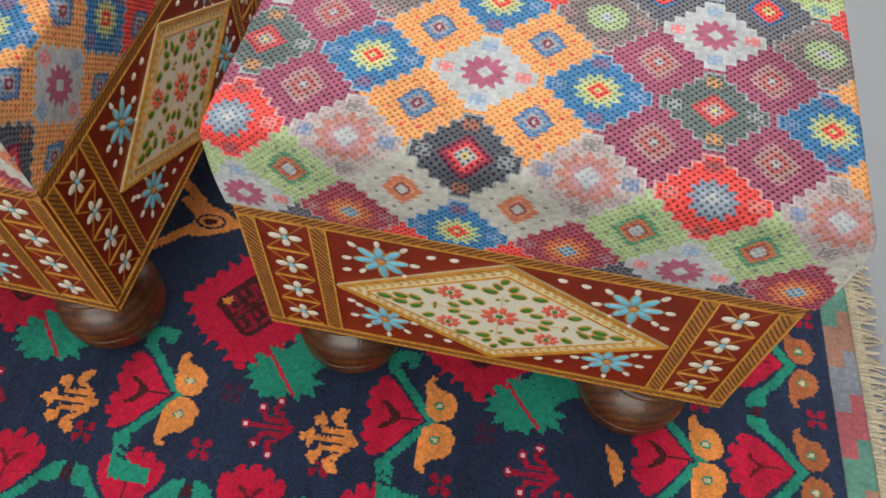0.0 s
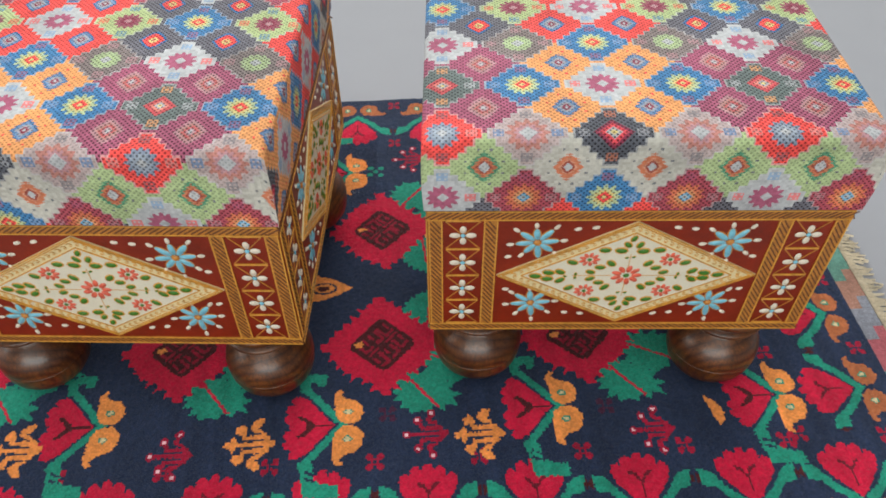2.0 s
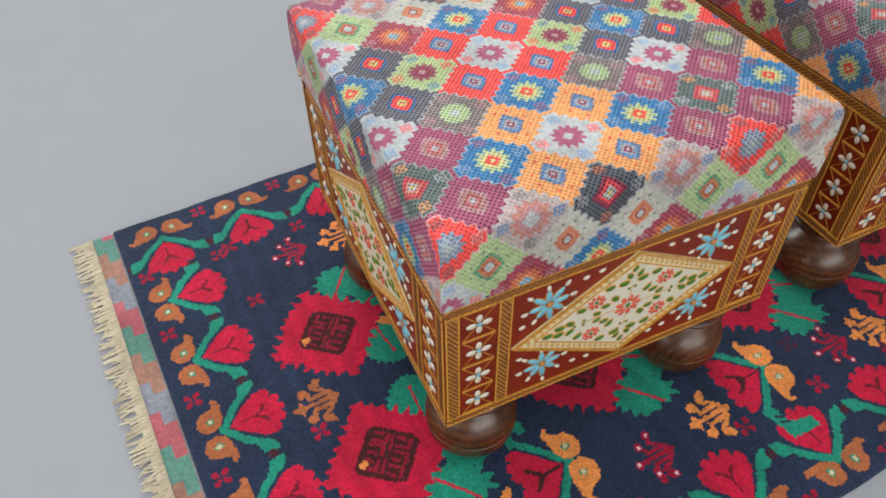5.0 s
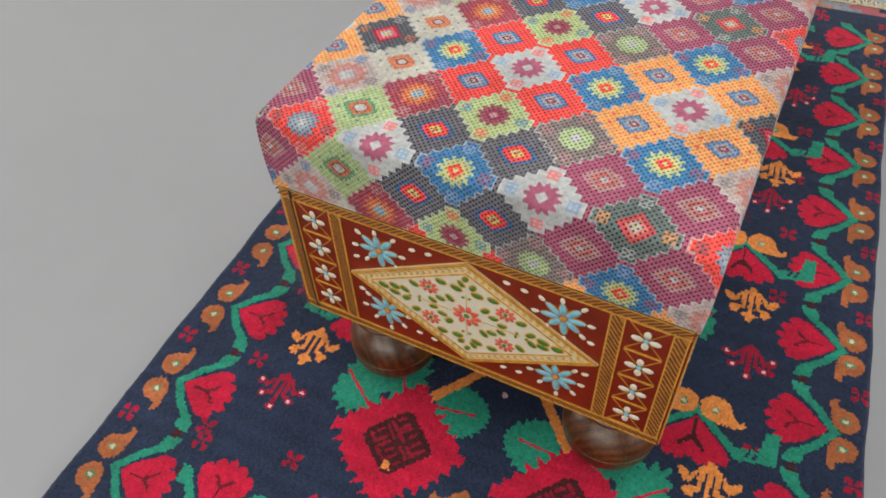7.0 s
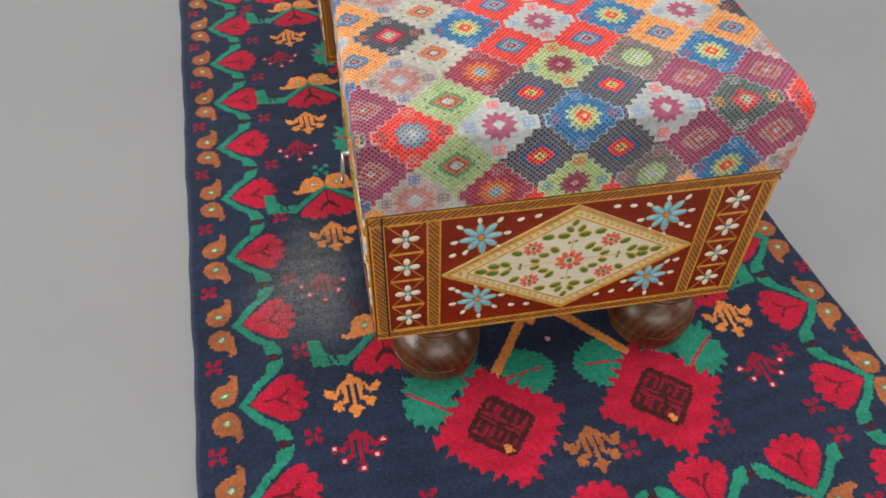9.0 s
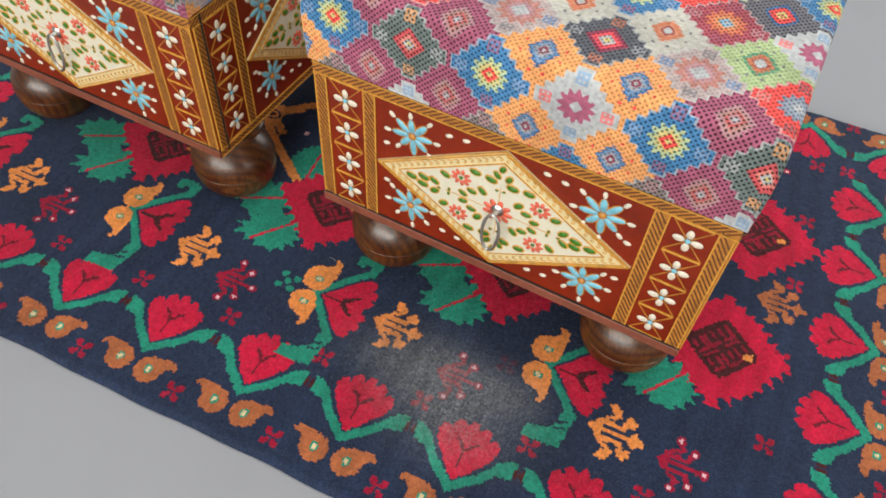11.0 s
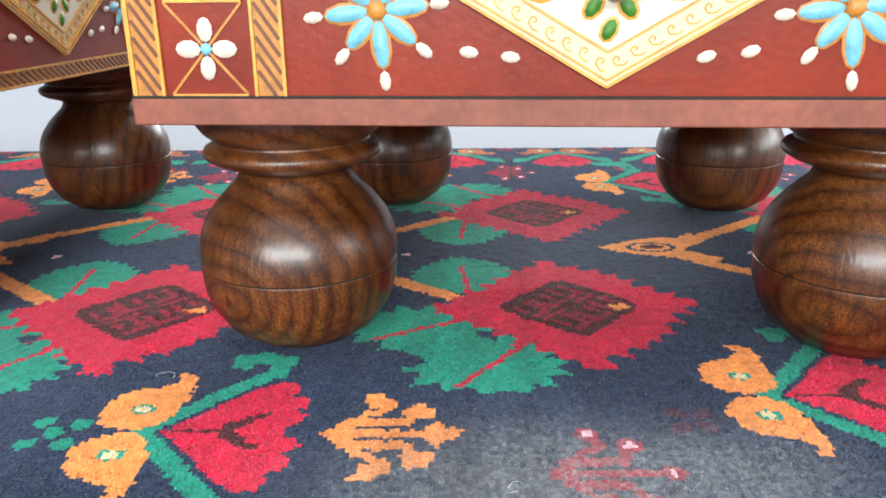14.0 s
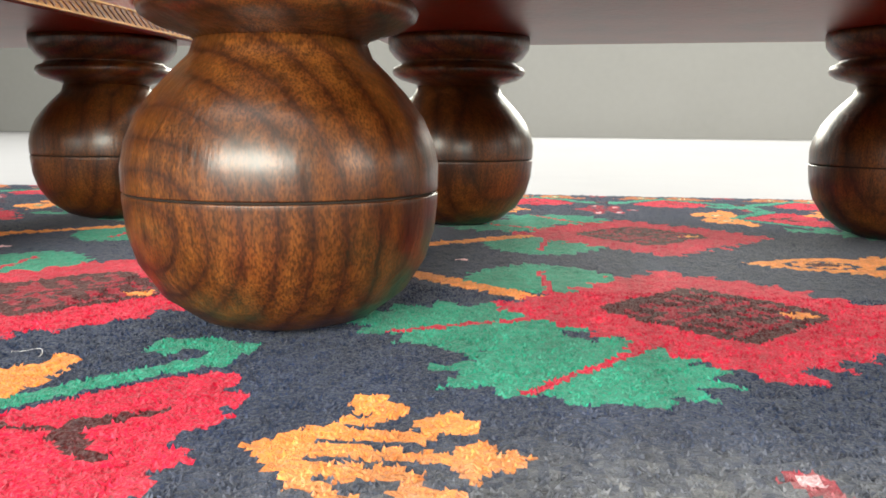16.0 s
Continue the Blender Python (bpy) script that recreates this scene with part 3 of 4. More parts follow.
def rug():
    k = Knots()
    dye_rug(k)
    thing = tagged(new("rug"), "navy wool rug with red roses, tulips and paisleys, cream fringe", "rug")
    thing.matrix_world = pose(0, 0, 0, 0, 0, RUG_TURN)
    nu, nv = k.nu, k.nv
    us = U0 + np.arange(nu + 1) * KNOT
    vs = V0 + np.arange(nv + 1) * KNOT
    uu, vv = np.meshgrid(us, vs, indexing="ij")
    zz = k.rng.normal(0, 0.00035, uu.shape)
    flat = (uu < PILE0) | (uu > PILE1)
    zz[flat] = zz[flat] * 0.4 - 0.0035
    rim = np.minimum(vv - V0, V1 - vv)
    zz -= 0.006 * np.clip(1 - rim / 0.006, 0, 1) ** 2
    # the long edges wander a little
    side = np.where(vv > 0.2, 1, -1) * (np.abs(vv - 0.207) > 0.36)
    vv = vv + side * (0.0008 * np.sin(uu * 23) + 0.0006 * np.sin(uu * 61 + 1)) * np.clip((np.abs(vv - 0.207) - 0.36) / 0.06, 0, 1)
    verts = np.stack([uu, vv, zz], -1).reshape(-1, 3)
    a = (np.arange(nu)[:, None] * (nv + 1) + np.arange(nv)[None]).ravel()
    faces = np.stack([a, a + nv + 1, a + nv + 2, a + 1], 1)
    me = mesh_from("carpet_face", verts, faces.tolist(), [WOOL], smooth=True)
    att = me.attributes.new("dye", "FLOAT_COLOR", "FACE")
    rgba = np.ones((nu * nv, 4), np.float32)
    rgba[:, :3] = np.clip(k.dye.reshape(-1, 3), 0.002, 0.9)
    att.data.foreach_set("color", rgba.ravel())
    part("carpet_face", me, thing, "thick navy wool pile with knotted flowers")
    # upright tufts where the wool is seen from close by
    rng = np.random.default_rng(9)
    step = 0.0013
    gu, gv = np.meshgrid(np.arange(-0.17, 0.27, step), np.arange(0.26, 0.53, step), indexing="ij")
    gu = gu.ravel() + rng.uniform(-0.6, 0.6, gu.size) * step
    gv = gv.ravel() + rng.uniform(-0.6, 0.6, gv.size) * step
    n = len(gu)
    high, lean, spin = rng.uniform(0.0002, 0.0009, n), rng.normal(0, 0.0006, (n, 2)), rng.uniform(0, 6.3, n)
    tv = np.empty((n, 4, 3))
    for q in range(3):
        a = spin + q * 2.0944
        tv[:, q] = np.stack([gu + 0.0007 * np.cos(a), gv + 0.0007 * np.sin(a), np.full(n, -0.0004)], 1)
    tv[:, 3] = np.stack([gu + lean[:, 0], gv + lean[:, 1], high], 1)
    b = np.arange(n)[:, None] * 4
    tf = np.concatenate([b + (0, 1, 3), b + (1, 2, 3), b + (2, 0, 3)], 1).reshape(-1, 3)
    tm = mesh_from("tuft", tv.reshape(-1, 3), tf.tolist(), [WOOL])
    iu = np.clip(((gu - U0) / KNOT).astype(int), 0, nu - 1)
    iv = np.clip(((gv - V0) / KNOT).astype(int), 0, nv - 1)
    td = k.dye[iu, iv] * rng.uniform(0.75, 1.35, n)[:, None] + (rng.random(n) > 0.6)[:, None] * np.array((0.040, 0.040, 0.044))
    trgba = np.ones((n, 3, 4), np.float32)
    trgba[..., :3] = np.clip(td, 0.002, 0.9)[:, None]
    tm.attributes.new("dye", "FLOAT_COLOR", "FACE").data.foreach_set("color", trgba.ravel())
    tagged(part("tuft", tm, thing, "upright wool tufts"), kind="stuff")
    s = Shape(COTTON)
    s.box((U0 + 0.002, V0 + 0.002, FLOOR_Z), (U1 - 0.002, V1 - 0.002, -0.0062))
    part("backing", s.mesh("backing"), thing, "undyed cotton backing")
    rnd = random.Random(3)
    for end, sign in ((U0, -1), (U1, 1)):
        s = Shape(COTTON)
        a, b = sorted((end - sign * 0.002, end + sign * 0.011))
        for n in range(60):
            v = V0 + 0.002 + (V1 - V0 - 0.004) * n / 60
            q = rnd.uniform(-0.0015, 0.0015)
            s.box((a + min(q, 0), v, FLOOR_Z), (b + max(q, 0), v + 0.0139, -0.0048 + rnd.uniform(0, 0.0006)), 0, 0.0006)
        part("hem", s.mesh("hem"), thing, "flat-woven cream cotton hem")
        s = Shape(COTTON)
        for n in range(330):
            v = V0 + 0.004 + (V1 - V0 - 0.008) * (n + rnd.uniform(-0.4, 0.4)) / 329
            length, bend, lean = rnd.uniform(0.020, 0.036), rnd.uniform(-0.007, 0.007), rnd.uniform(-0.004, 0.004)
            w, pts = rnd.uniform(0.0009, 0.0017), []
            for j in range(5):
                q = j / 4
                pts.append((end + sign * (length * q - 0.002), v + bend * q * q + lean * math.sin(3 * q), FLOOR_Z + 0.004 * (1 - q) + 0.0012 + 0.001 * rnd.random()))
            vs2, fs = [], []
            for x, y, z in pts:
                vs2 += [(x, y - w, z - 0.0008), (x, y, z + w), (x, y + w, z - 0.0008)]
            for j in range(4):
                for e in range(3):
                    g = (e + 1) % 3
                    fs.append((3 * j + e, 3 * j + 3 + e, 3 * j + 3 + g, 3 * j + g))
            s.add(vs2, fs)
        tagged(part("fringe", s.mesh("fringe"), thing, "cream knotted cotton fringe"), kind="stuff")


rug()


def lint_thread(x, y, turn, size):
    """A fine curled thread lying on the pile."""
    s = Shape(LINT)
    v, f, n = [], [], 18
    for i in range(n):
        a = 5.0 * i / (n - 1)
        px, py, pz = size * (a * 0.5 - 0.7 * math.sin(a * 1.3)), size * math.cos(a * 1.1), 0.0006 + 0.0012 * math.sin(a) ** 2
        for j in range(3):
            b = 2 * math.pi * j / 3
            v.append((px + 0.00008 * math.cos(b), py + 0.00008 * math.cos(b), pz + 0.00008 * math.sin(b)))
    for i in range(n - 1):
        for j in range(3):
            f.append((3 * i + j, 3 * i + (j + 1) % 3, 3 * i + 3 + (j + 1) % 3, 3 * i + 3 + j))
    s.add(v, f)
    ob = tagged(new("lint_thread", s.mesh("lint_thread")), "fine pale curled thread lying on the rug", "thread", "threads on the rug")
    ob.matrix_world = pose(x, y, 0, 0, 0, turn)


for spot in ((0.205, 0.392, 20, 0.0032), (0.034, 0.470, 80, 0.0026)):
    lint_thread(*spot)


# ---- the ottomans ----
W, D, ZB, ZT = 0.400, 0.402, 0.1285, 0.3125
LID_TOP = 0.3995


def rope_band(s, a, b, w, y0, hatch_mat, ground_mat, line_mat, step=0.0066, lean=1):
    """A painted rope border from a to b: ochre ground, dark slanting strokes, and gold lines along its edges."""
    (ax, az), (bx, bz) = a, b
    n = math.hypot(bx - ax, bz - az)
    ex, ez = (bx - ax) / n, (bz - az) / n
    px, pz = -ez, ex
    s.stroke(a, b, w, y0, y0 - 0.0007, ground_mat)
    for q in (-1, 1):
        o = q * (w / 2 - 0.0006)
        s.stroke((ax + px * o, az + pz * o), (bx + px * o, bz + pz * o), 0.0013, y0 - 0.0007, y0 - 0.0016, line_mat)
    k = int(n / step)
    h = w / 2 - 0.0018
    for i in range(k):
        t = (i + 0.5) * n / k
        cx, cz = ax + ex * t, az + ez * t
        sl = lean * h * 1.5
        s.stroke((cx - px * h - ex * sl, cz - pz * h - ez * sl), (cx + px * h + ex * sl, cz + pz * h + ez * sl), 0.0015, y0 - 0.0007, y0 - 0.0011, hatch_mat)


ZM, DW, DH = 0.2206 - ZB, 0.1315, 0.0765  # middle of the lozenge above the panel's foot, its half width and height


def panel_meshes():
    """Meshes of one painted side, in x across, z up from the foot, y = 0 on the wood and out towards -y."""
    hgt = ZT - ZB
    out = {}
    s = Shape(GROOVE, OCHRE, GOLDLINE)
    rope_band(s, (-0.2, hgt - 0.0075), (0.2, hgt - 0.0075), 0.0125, 0, 0, 1, 2)
    out["top_border"] = s.mesh("top_border")
    s = Shape(GROOVE, OCHRE, GOLDLINE)
    rope_band(s, (-0.2, 0.0062), (0.2, 0.0062), 0.0105, 0, 0, 1, 2, lean=-1)
    out["bottom_border"] = s.mesh("bottom_border")
    lo, hi = 0.012, hgt - 0.0145
    s = Shape(GROOVE, OCHRE, GOLDLINE)
    rope_band(s, (0, lo), (0, hi), 0.0135, 0, 0, 1, 2)
    out["upright_border"] = s.mesh("upright_border")
    # column of four crossed squares
    s = Shape(GOLDLINE, OCHRE)
    n = 4
    half = 0.0165
    for i in range(n + 1):
        z = lo + (hi - lo) * i / n
        s.stroke((-half, z), (half, z), 0.0022, 0, -0.0010, 0)
    for i in range(n):
        z0, z1 = lo + (hi - lo) * i / n, lo + (hi - lo) * (i + 1) / n
        s.stroke((-half, z0 + 0.001), (half, z1 - 0.001), 0.0011, 0, -0.0007, 1)
        s.stroke((-half, z1 - 0.001), (half, z0 + 0.001), 0.0011, 0, -0.0008, 1)
    out["lattice"] = s.mesh("lattice")
    s = Shape(WHITE, SKYBLUE)
    for i, (r, w) in enumerate(((0.0088, 0.0046), (0.0082, 0.0042)) * 2):
        a = i * math.pi / 2
        s.blob(0.0078 * math.cos(a), 0.0078 * math.sin(a), r * 0.62, w * 0.8, a, -0.0008, 0.0014, 0)
    s.blob(0, 0, 0.0026, 0.0026, 0, -0.0010, 0.0014, 1, 8)
    out["white_flower"] = s.mesh("white_flower", True)
    # blue star flower with white tips
    s = Shape(SKYBLUE, WHITE, OCHRE)
    for i in range(8):
        a = i * math.pi / 4 + 0.1
        r = 1.0 + 0.10 * math.sin(i * 2.3)
        s.blob(0.0122 * r * math.cos(a), 0.0122 * r * math.sin(a), 0.0096 * r, 0.0046, a, -0.0003, 0.0006, 2)
        s.blob(0.0122 * r * math.cos(a), 0.0122 * r * math.sin(a), 0.0088 * r, 0.0034, a, -0.0006, 0.0015, 0)
        s.blob(0.0258 * r * math.cos(a), 0.0258 * r * math.sin(a), 0.0042, 0.0024, a, -0.0006, 0.0016, 1, 8)
    s.blob(0, 0, 0.0040, 0.0040, 0, -0.0010, 0.0020, 2, 10)
    out["blue_flower"] = s.mesh("blue_flower", True)
    s = Shape(WHITE)
    s.blob(0, 0, 0.0040, 0.0024, 0.1, -0.0005, 0.0015, 0, 8)
    out["white_dot"] = s.mesh("white_dot", True)
    # lozenge: cream frame with gold beads, ivory field
    s = Shape(IVORY, CREAM, GOLDLINE)
    loz = [(-DW, 0), (0, -DH), (DW, 0), (0, DH)]
    s.prism([(x, z + ZM) for x, z in loz], 0, -0.0018, 1)
    s.prism([(x * 0.80, z * 0.80 + ZM) for x, z in loz], 0, -0.0022, 0)
    for k, w in ((0.99, 0.0011), (0.955, 0.0008), (0.81, 0.0009)):
        for (ax, az), (bx, bz) in zip(loz, loz[1:] + loz[:1]):
            s.stroke((ax * k, az * k + ZM), (bx * k, bz * k + ZM), w, -0.0014, -0.0030, 2)
    for (ax, az), (bx, bz) in zip(loz, loz[1:] + loz[:1]):
        d = math.hypot(bx - ax, bz - az)
        ex, ez = (bx - ax) / d, (bz - az) / d
        for i in range(17):
            t = (i + 0.5) / 17
            cx, cz = (ax + (bx - ax) * t) * 0.885, (az + (bz - az) * t) * 0.885 + ZM
            # a running curl: a hook that opens along the band
            hook = [(0.0042, -0.0022), (0.0018, -0.0026), (-0.0008, -0.0012), (-0.0010, 0.0012), (0.0008, 0.0020), (0.0018, 0.0008), (0.0008, -0.0002)]
            pts = [(cx + p * ex - q * ez, cz + p * ez + q * ex) for p, q in hook]
            for g, h in zip(pts, pts[1:]):
                s.stroke(g, h, 0.0006, -0.0018, -0.0024, 2)
    out["lozenge"] = s.mesh("lozenge")
    s = Shape(RED, GREEN)
    for i in range(9):
        a = 2 * math.pi * i / 9
        s.blob(0.0105 * math.cos(a), 0.0096 * math.sin(a), 0.0056, 0.0031, a, 0, 0.0013, 0, 8)
    s.blob(0, 0, 0.0032, 0.0032, 0, -0.0004, 0.0012, 1, 8)
    out["red_flower"] = s.mesh("red_flower", True)
    s = Shape(GREEN, GOLDLINE)
    s.blob(0, 0, 0.0070, 0.0049, 0, 0, 0.0006, 1, 8)
    s.blob(0, 0, 0.0055, 0.0034, 0, -0.0004, 0.0011, 0, 8)
    out["leaf"] = s.mesh("leaf", True)
    s = Shape(GOLDLINE)
    s.stroke((0.010, 0), (0.036, 0), 0.0007, 0, -0.0003, 0)
    out["gold_stem"] = s.mesh("gold_stem")
    return out


def painted_panel(body, m, meshes):
    """One painted side of the box: the panel carries all its ornaments."""
    hgt = ZT - ZB
    s = Shape(LACQUER)
    s.prism([(-0.1995, 0.0005), (0.1995, 0.0005), (0.1995, hgt - 0.0005), (-0.1995, hgt - 0.0005)], 0.001, 0)
    side = part("painted_panel", s.mesh("painted_panel"), body, "red-brown lacquered panel with painted flowers", m)
    put = lambda name, x=0, z=0, y=0: part(name, meshes[name], side, "", pose(x, y, z))
    put("top_border")
    put("bottom_border")
    for x in (-0.1925, -0.1395, 0.1395, 0.1925):
        put("upright_border", x)
    lo, hi = 0.012, hgt - 0.0145
    for x in (-0.166, 0.166):
        put("lattice", x)
        for i in range(4):
            put("white_flower", x, lo + (hi - lo) * (i + 0.5) / 4)
    for sx in (-1, 1):
        put("blue_flower", sx * 0.0935, ZM + 0.0475)
        put("blue_flower", sx * 0.0935, ZM - 0.0455)
    for sx in (-1, 1):
        for x, z in ((0.056, 0.066), (0.039, 0.068), (0.121, 0.027)):
            for sz in (1, -1):
                part("white_dot", meshes["white_dot"], side, "", pose(sx * x, 0, ZM + sz * (z if sz > 0 else z - 0.004), 0, 12 * sx * sz, 0))
    put("lozenge")
    put("red_flower", 0, ZM, -0.0022)
    for sx in (-1, 1):
        for sz in (-1, 1):
            part("red_flower", meshes["red_flower"], side, "", pose(sx * 0.040, -0.0022, ZM + sz * 0.024) @ Matrix.Diagonal((0.68, 1, 0.68, 1)))
    for a in (90, 270, 0, 180):
        reach = 0.032 if a % 180 else 0.055
        part("gold_stem", meshes["gold_stem"], side, "", pose(0, -0.0022, ZM, 0, -a, 0) @ Matrix.Diagonal((reach / 0.036, 1, 1, 1)))
    rnd = random.Random(8)
    lay = lambda x, z, a, k=1.0: part("leaf", meshes["leaf"], side, "", pose(x + rnd.uniform(-0.001, 0.001), -0.0022, ZM + z + rnd.uniform(-0.001, 0.001), 0, -a + rnd.uniform(-10, 10), 0) @ Matrix.Diagonal((k, 1, k, 1)))
    for sx in (1, -1):
        # the sprays at the long tips
        lay(sx * 0.093, 0.000, 0, 1.05)
        lay(sx * 0.0615, 0.000, 20 * sx, 0.35)
        lay(sx * 0.051, 0.003, 90, 0.4)
        lay(sx * 0.051, -0.003, 90, 0.4)
        # the sprays at the short tips
        lay(0, sx * 0.0535, 60, 0.8)
        lay(sx * 0.0035, -0.026, 20, 0.35)
        lay(sx * 0.0035, 0.027, 20, 0.35)
        for sz in (1, -1):
            for x, z, a, k in ((0.079, 0.0042, 2, 1.05), (0.0665, 0.0065, 38, 0.95), (0.0365, 0.0052, 20, 0.85), (0.056, 0.019, 30, 0.95), (0.027, 0.0385, -8, 1.0),
                               (0.027, 0.0115, 0, 0.9), (0.0185, 0.018, 50, 0.95), (0.0060, 0.0455, 60, 0.85), (0.0105, 0.0370, 8, 1.05)):
                lay(sx * x, sz * z, a * sx * sz, k)
    return side


# dyes of the needlepoint, kind by kind: ground, rings from the outside in as (reach, colour), colours of the two pairs of end squares, depth of the canvas holes
BLUE, LIME, CORAL, PALE, GREY, MAUVE = (0.065, 0.20, 0.40), (0.42, 0.50, 0.24), (0.80, 0.085, 0.075), (0.42, 0.425, 0.435), (0.17, 0.175, 0.19), (0.33, 0.11, 0.16)
PINK, AMBER, SAGE, COAL, BERRY, BUFF, ROSE, STONE = (0.44, 0.24, 0.26), (0.78, 0.345, 0.13), (0.38, 0.47, 0.24), (0.10, 0.105, 0.125), (0.26, 0.045, 0.08), (0.62, 0.50, 0.20), (0.36, 0.10, 0.165), (0.22, 0.18, 0.175)
NAVY, RUST, FIR = (0.05, 0.15, 0.33), (0.52, 0.17, 0.09), (0.10, 0.27, 0.16)
LARGE = {
    "B": (BLUE, [(4.7, (0.42, 0.50, 0.30)), (3.1, BUFF), (2.1, CORAL), (0.8, BUFF)], ((0.24, 0.33, 0.5), MAUVE), 0.75),
    "W": (PALE, [(4.5, ROSE), (1.5, PALE)], (CORAL, (0.16, 0.30, 0.50)), 0.05),
    "H": ((0.14, 0.17, 0.165), [(4.2, (0.55, 0.09, 0.10)), (2.6, (0.66, 0.22, 0.18)), (1.5, PALE), (0.7, BUFF)], (PALE, AMBER), 0.9),
    "G": (STONE, [(4.6, (0.36, 0.44, 0.25)), (3.0, SAGE), (1.8, PALE)], (PINK, PINK), 0.9),
    "N": (LIME, [(4.4, (0.30, 0.09, 0.12)), (2.6, BERRY), (1.3, PINK)], (CORAL, BLUE), 0.6),
    "K": ((0.38, 0.075, 0.10), [(5.0, (0.62, 0.17, 0.09)), (2.9, (0.66, 0.30, 0.14)), (1.9, (0.2, 0.42, 0.6)), (0.8, PALE)], (PINK, ROSE), 0.8),
    "D": (COAL, [(4.9, BERRY), (3.6, (0.70, 0.08, 0.10)), (2.1, PALE), (1.0, BUFF)], ((0.34, 0.34, 0.36), RUST), 0.85),
    "P": ((0.43, 0.34, 0.33), [(5.6, (0.46, 0.20, 0.17)), (3.6, PINK), (2.4, PALE)], (BLUE, GREY), 0.3),
    "R": (CORAL, [(4.5, (0.23, 0.27, 0.35)), (3.0, (0.30, 0.34, 0.40)), (1.4, PALE)], ((0.60, 0.28, 0.26), COAL), 0.7),
}
SMALL = {
    "O": (AMBER, [(5.2, NAVY), (4.4, (0.16, 0.26, 0.42)), (3.2, (0.34, 0.33, 0.36)), (1.6, BERRY), (0.7, PALE)], 0.5),
    "C": (CORAL, [(5.2, NAVY), (4.4, (0.16, 0.26, 0.42)), (3.2, (0.34, 0.33, 0.36)), (1.6, BERRY), (0.7, PALE)], 0.75),
    "Q": ((0.15, 0.145, 0.17), [(5.6, NAVY), (4.4, CORAL), (1.9, BUFF), (0.8, RUST)], 1.0),
    "M": (ROSE, [(6.0, PINK), (4.6, (0.42, 0.22, 0.20)), (3.4, (0.50, 0.11, 0.11)), (1.9, PINK), (1.0, PALE)], 0.9),
    "E": ((0.46, 0.44, 0.39), [(5.4, RUST), (3.4, (0.55, 0.27, 0.18)), (2.4, (0.30, 0.07, 0.05)), (1.5, PALE)], 0.06),
    "S": (SAGE, [(6.0, FIR), (4.6, RUST), (3.2, (0.30, 0.07, 0.05)), (2.0, PALE)], 0.4),
}
ROWS_LARGE = ("WBHB", "BGWG", "WNBN", "BKWK", "DPRP")
ROWS_SMALL = ("OM", "CQ", "CQ", "ES", "OM")
PITCH = 0.0735
STITCH = PITCH / 24
SUB = 3  # printed dots along one stitch


def in_star(x, y):
    """Whether x, y lie in one of the stepped large stars."""
    ax, ay = np.abs(x - np.floor((x + 12) / 24) * 24), np.abs(y - np.floor((y + 12) / 24) * 24)
    return np.floor(ax / 2.27) + np.floor(ay / 2.27) < 4.5


